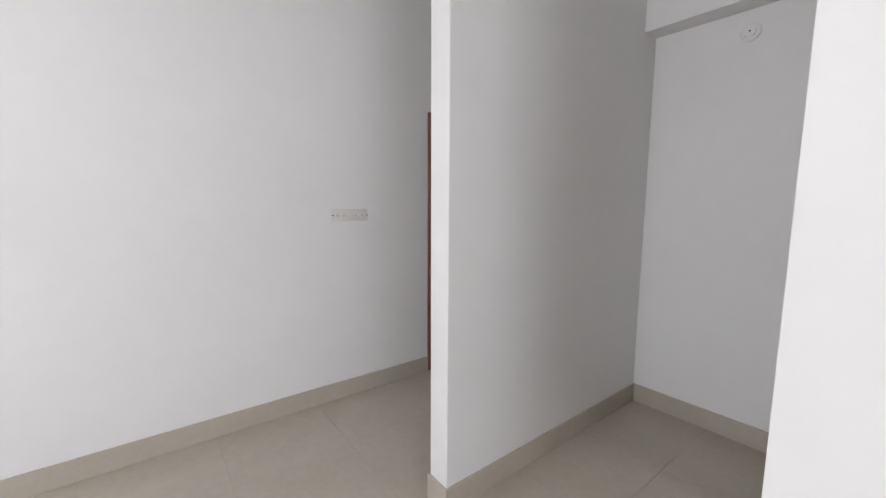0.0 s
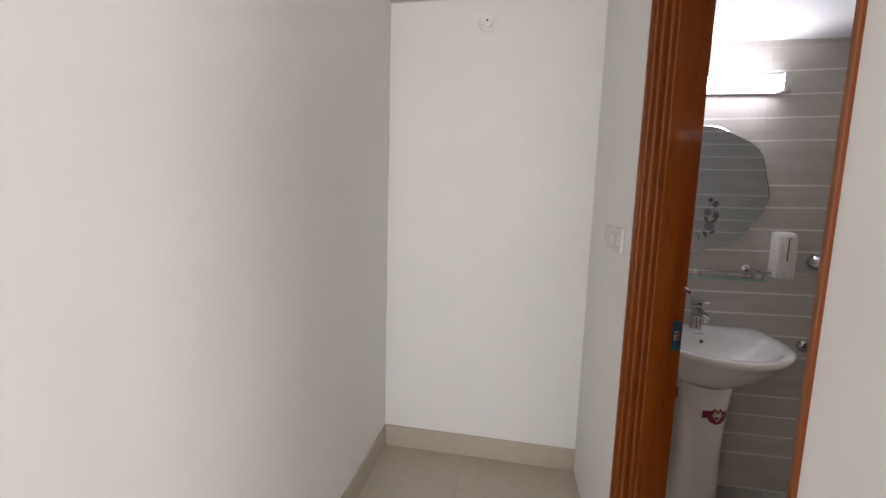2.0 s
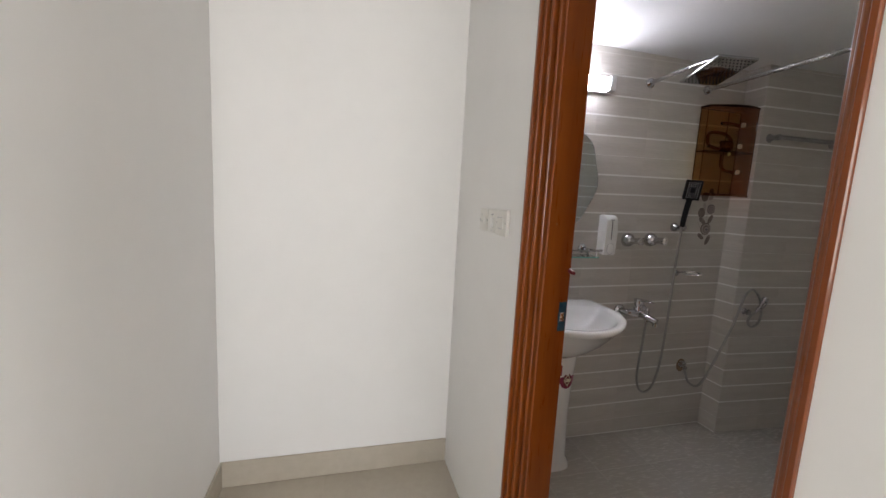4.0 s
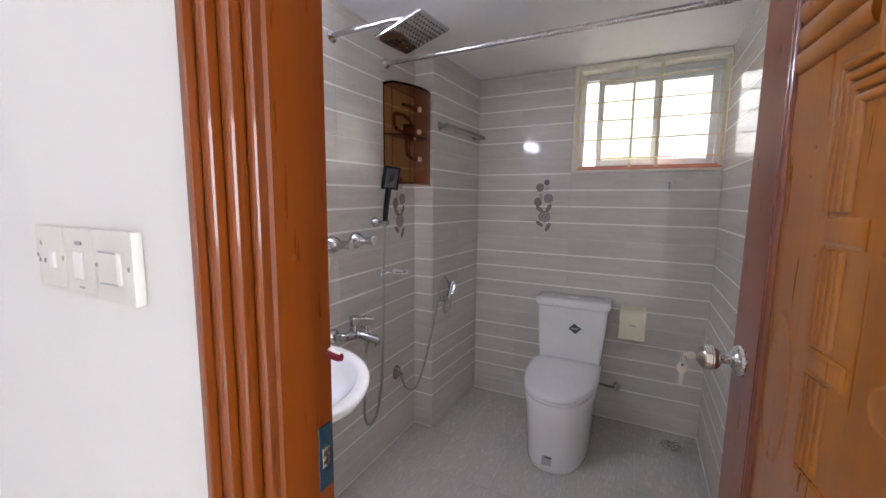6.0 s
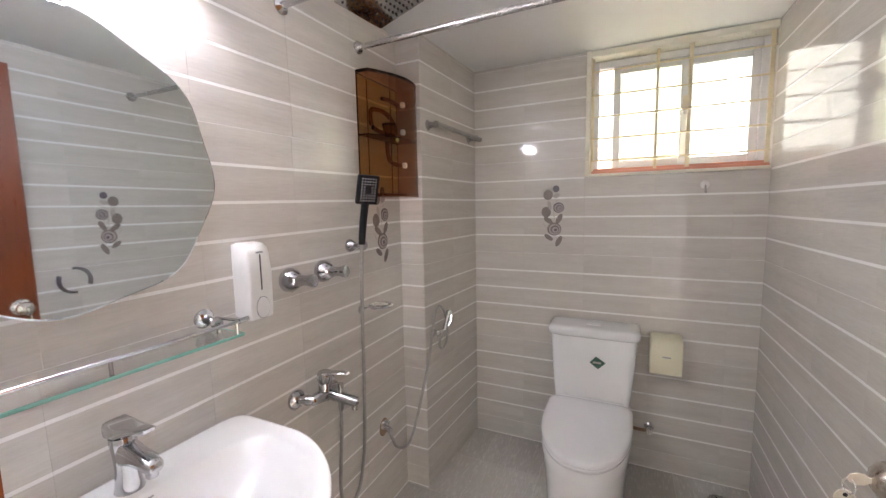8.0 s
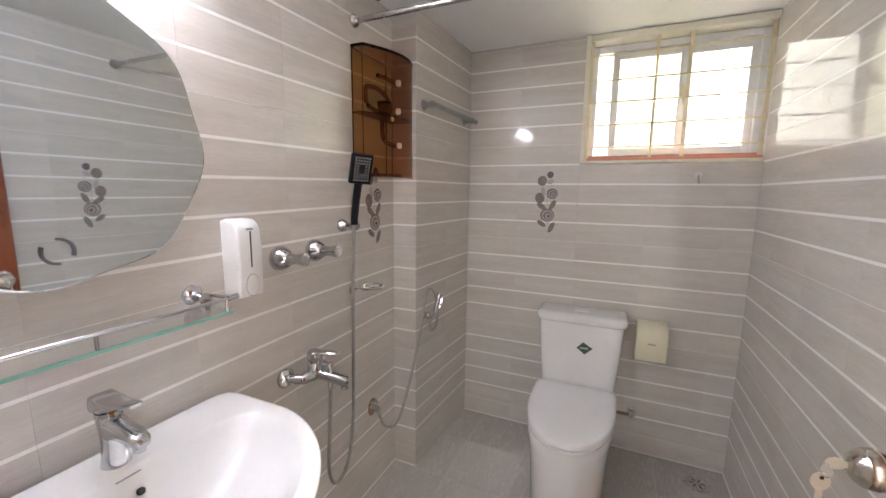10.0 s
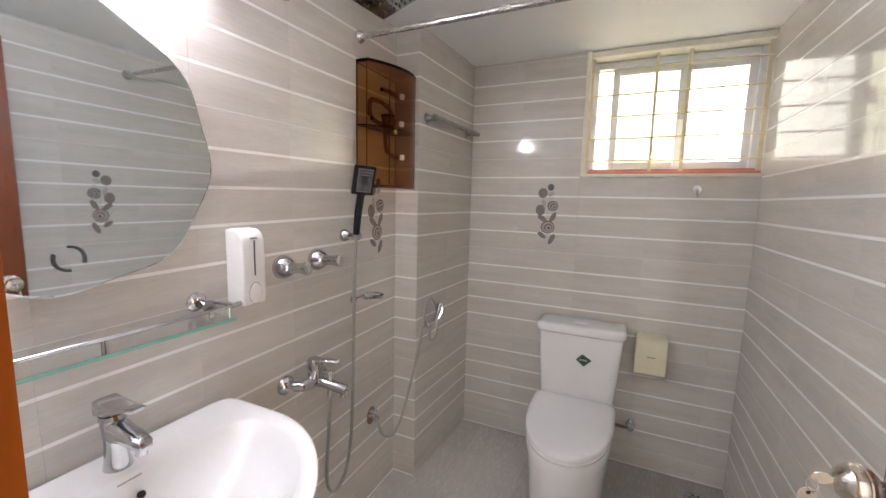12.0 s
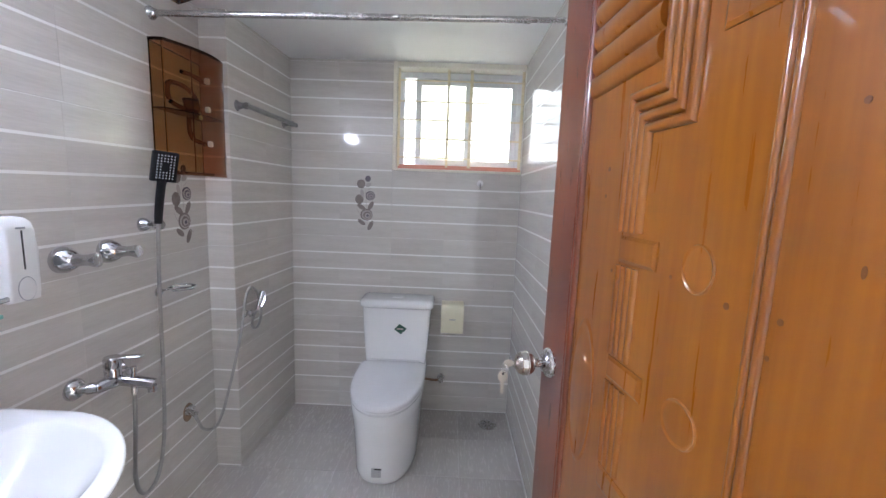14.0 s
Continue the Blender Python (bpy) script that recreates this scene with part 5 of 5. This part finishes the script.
def tile_wall(parent, origin, along, normal, u0, u1, joint_u, hole=None, lean=0.0):
    """Tiles a wall: origin is u = 0 on the face behind the tiles, at the floor. lean: the rows drop by this share towards u = 0."""
    o, a, nrm = Vector(origin), Vector(along).normalized(), Vector(normal).normalized()
    a_t = (a + Vector((0, 0, lean))).normalized()
    up_t = nrm.cross(a_t) if nrm.cross(a_t).z > 0 else -nrm.cross(a_t)
    k0 = math.floor((u0 - joint_u) / PW)
    k1 = math.ceil((u1 - joint_u) / PW)
    for i in range(k0, k1):
        p0, p1 = max(u0, joint_u + i * PW), min(u1, joint_u + (i + 1) * PW)
        if p1 - p0 < 0.006:
            continue
        for j in range(-1, 5):
            q0, q1 = max(0.002, PZ + j * TH), min(ZC + (0.02 if lean else 0), PZ + (j + 1) * TH)
            if q1 - q0 < 0.006:
                continue
            for r0, r1, s0, s1 in (minus((p0, p1, q0, q1), hole) if hole else [(p0, p1, q0, q1)]):
                if r1 - r0 < 0.004 or s1 - s0 < 0.004:
                    continue
                jj = PZ + j * TH
                ob = new("tile", tile_mesh(r1 - r0, s0, s1, s0 - jj))
                loc = o + a * r0 + Vector((0, 0, s0 + lean * (r0 - u1)))
                m_ = Matrix.Identity(4)
                for c_, v_ in enumerate((a_t, up_t, nrm, loc)):
                    for k in range(3):
                        m_[k][c_] = v_[k]
                ob.matrix_world = m_
                ob.parent = parent


tile_wall(wall_left, (-T, 0, 0), (0, 1, 0), (1, 0, 0), YF, 1.583, 0.600, lean=0.018)
tile_wall(wall_back, (0, YB + T, 0), (1, 0, 0), (0, -1, 0), 0.158, XR, 0.453, (WX0 - 0.013, WX1 + 0.1, WZ0 - 0.013, WZ1 + 0.018))
tile_wall(wall_right, (XR + T, 0, 0), (0, 1, 0), (-1, 0, 0), YF, YB, 0.965)
pv = Vector((0.150 - 0.115, YB + T - 1.583, 0))
tile_wall(pillar, (-T, 1.583, 0), (1, 0, 0), (0, -1, 0), T, 0.115 + T + 0.007, 0.30)
tile_wall(pillar, (0.115, 1.583, 0), pv, (pv.y, -pv.x, 0), -0.007, pv.length - 0.009, 0.305)
bm = box(-T, XD0 - 0.046, YF - T - 0.004, YF - T + 0.001, 0, ZC)
inner_wall = structure("wall_door_inside", bm, GROUT, "tiled bathroom side of the door wall", "wall")
tile_wall(inner_wall, (0, YF - T + 0.001, 0), (1, 0, 0), (0, 1, 0), 0.0, XD0 - 0.047, 0.1)


# printed flower motif on the tiles
def motif(parent, origin, along, normal):
    o, a, nrm = Vector(origin), Vector(along), Vector(normal)
    up = Vector((0, 0, 1))
    b = bmesh.new()

    def put(u, v, ru, rv, mi, rot=0.0, lift=0.0003):
        disc(o + (a * u + up * v) * 1.24, a, up, ru * 1.24, rv * 1.24, lift, nrm, 20, b, mi, rot, 0.0004)

    def rose(u, v, r, first=0):
        for k, f in enumerate((1.0, 0.80, 0.62, 0.42, 0.22)):
            put(u + 0.0015 * k, v - 0.001 * k, r * f, r * f * 0.96, (first, 2, first, 2, 1)[k], 0, 0.0003 + 0.0003 * k)

    put(0.012, 0.128, 0.014, 0.015, 1)
    put(-0.022, 0.102, 0.021, 0.022, 0)
    put(0.014, 0.098, 0.015, 0.010, 2, 0.4)
    rose(0.024, 0.045, 0.024, 1)
    put(-0.030, 0.026, 0.021, 0.024, 0)
    put(-0.016, 0.056, 0.009, 0.020, 2, 0.25)
    put(-0.020, -0.012, 0.024, 0.011, 0, -0.6)
    put(0.027, -0.004, 0.011, 0.024, 0, -0.5)
    rose(0.006, -0.050, 0.031)
    put(-0.018, -0.088, 0.022, 0.010, 0, -0.6)
    put(0.026, -0.104, 0.011, 0.026, 0, -0.45)
    for u0_, v0_, u1_, v1_ in ((0.0, 0.08, 0.006, -0.02), (0.03, 0.085, 0.008, 0.07), (-0.045, -0.02, -0.026, -0.05), (0.03, -0.085, 0.055, -0.092)):
        d_ = Vector((u1_ - u0_, v1_ - v0_))
        put((u0_ + u1_) / 2, (v0_ + v1_) / 2, d_.length / 2, 0.0013, 2, math.atan2(d_.y, d_.x))
    part("flower_motif", b, [MAUVE, MAUVE_D, MAUVE_L], parent, "mauve printed rose motif", 0)


motif(wall_left, (0.0, 1.412, 1.322), (0, 1, 0), (1, 0, 0))
motif(wall_back, (0.615, YB, 1.336), (1, 0, 0), (0, -1, 0))
motif(wall_right, (XR, 1.122, 1.345), (0, -1, 0), (-1, 0, 0))

# bathroom floor tiles
ft = {}
GAP = {FTILE: 0.0015, HTILE: 0.0003}


def floor_tile(x0, x1, y0, y1, parent, mat, cache, top=0.0):
    k_ = (round(x1 - x0, 4), round(y1 - y0, 4))
    if k_ not in cache:
        g, c = GAP[mat], 0.0006
        w, h = k_
        b = bmesh.new()
        loft([[(g, g, -T), (w - g, g, -T), (w - g, h - g, -T), (g, h - g, -T)], [(g, g, -c), (w - g, g, -c), (w - g, h - g, -c), (g, h - g, -c)],
              [(g + c, g + c, 0), (w - g - c, g + c, 0), (w - g - c, h - g - c, 0), (g + c, h - g - c, 0)]], True, b)
        cache[k_] = link_mesh("tile", b, mat)
    ob = new("tile", cache[k_])
    ob.location = (x0, y0, top)
    ob.parent = parent


FP = 0.3155
for i in range(-1, 5):
    for j in range(-4, 4):
        x0, x1 = max(0.0, 0.290 + i * 0.3165), min(XR, 0.290 + (i + 1) * 0.3165)
        y0, y1 = max(YF - 0.05, 1.250 + j * FP), min(YB, 1.250 + (j + 1) * FP)
        if x1 - x0 > 0.01 and y1 - y0 > 0.01:
            floor_tile(x0, x1, y0, y1, floor_bath, FTILE, ft)
for n_, (x0, x1, y0, y1) in enumerate(((0.155, XR, YB - 0.005, YB), (XR - 0.005, XR, 0.75, YB - 0.005), (0.0, 0.005, 0.02, 1.575), (0.005, 0.12, 1.570, 1.575))):
    part("sealant", box(x0, x1, y0, y1, 0.0003, 0.0055, 0.0015, 1), STRIPE, floor_bath, "pale sealant line at the wall foot")
tagged(part("threshold", box(XD0 - 0.01, XD1 + 0.01, YH, YF - 0.052, -0.02, 0.004, 0.002, 1), HTILE), "cream stone door threshold", "threshold", kind="structure")

# hall floor tiles
ht = {}
floor_hall = bpy.data.objects["floor_hall"]
for i in range(0, 8):
    for j in range(0, 5):
        x0, x1 = XN + i * 0.60, XN + (i + 1) * 0.60
        y0, y1 = max(YS, -0.152 - (j + 1) * 0.60), -0.152 - j * 0.60
        if y1 - y0 > 0.02:
            floor_tile(x0, x1, y0, y1, floor_hall, HTILE, ht)
floor_room = bpy.data.objects["floor_room"]
for i in range(0, 4):
    for j in range(0, 5):
        floor_tile(XC + i * 0.60, XC + (i + 1) * 0.60, -0.152 + j * 0.60, -0.152 + (j + 1) * 0.60, floor_room, HTILE, ht)
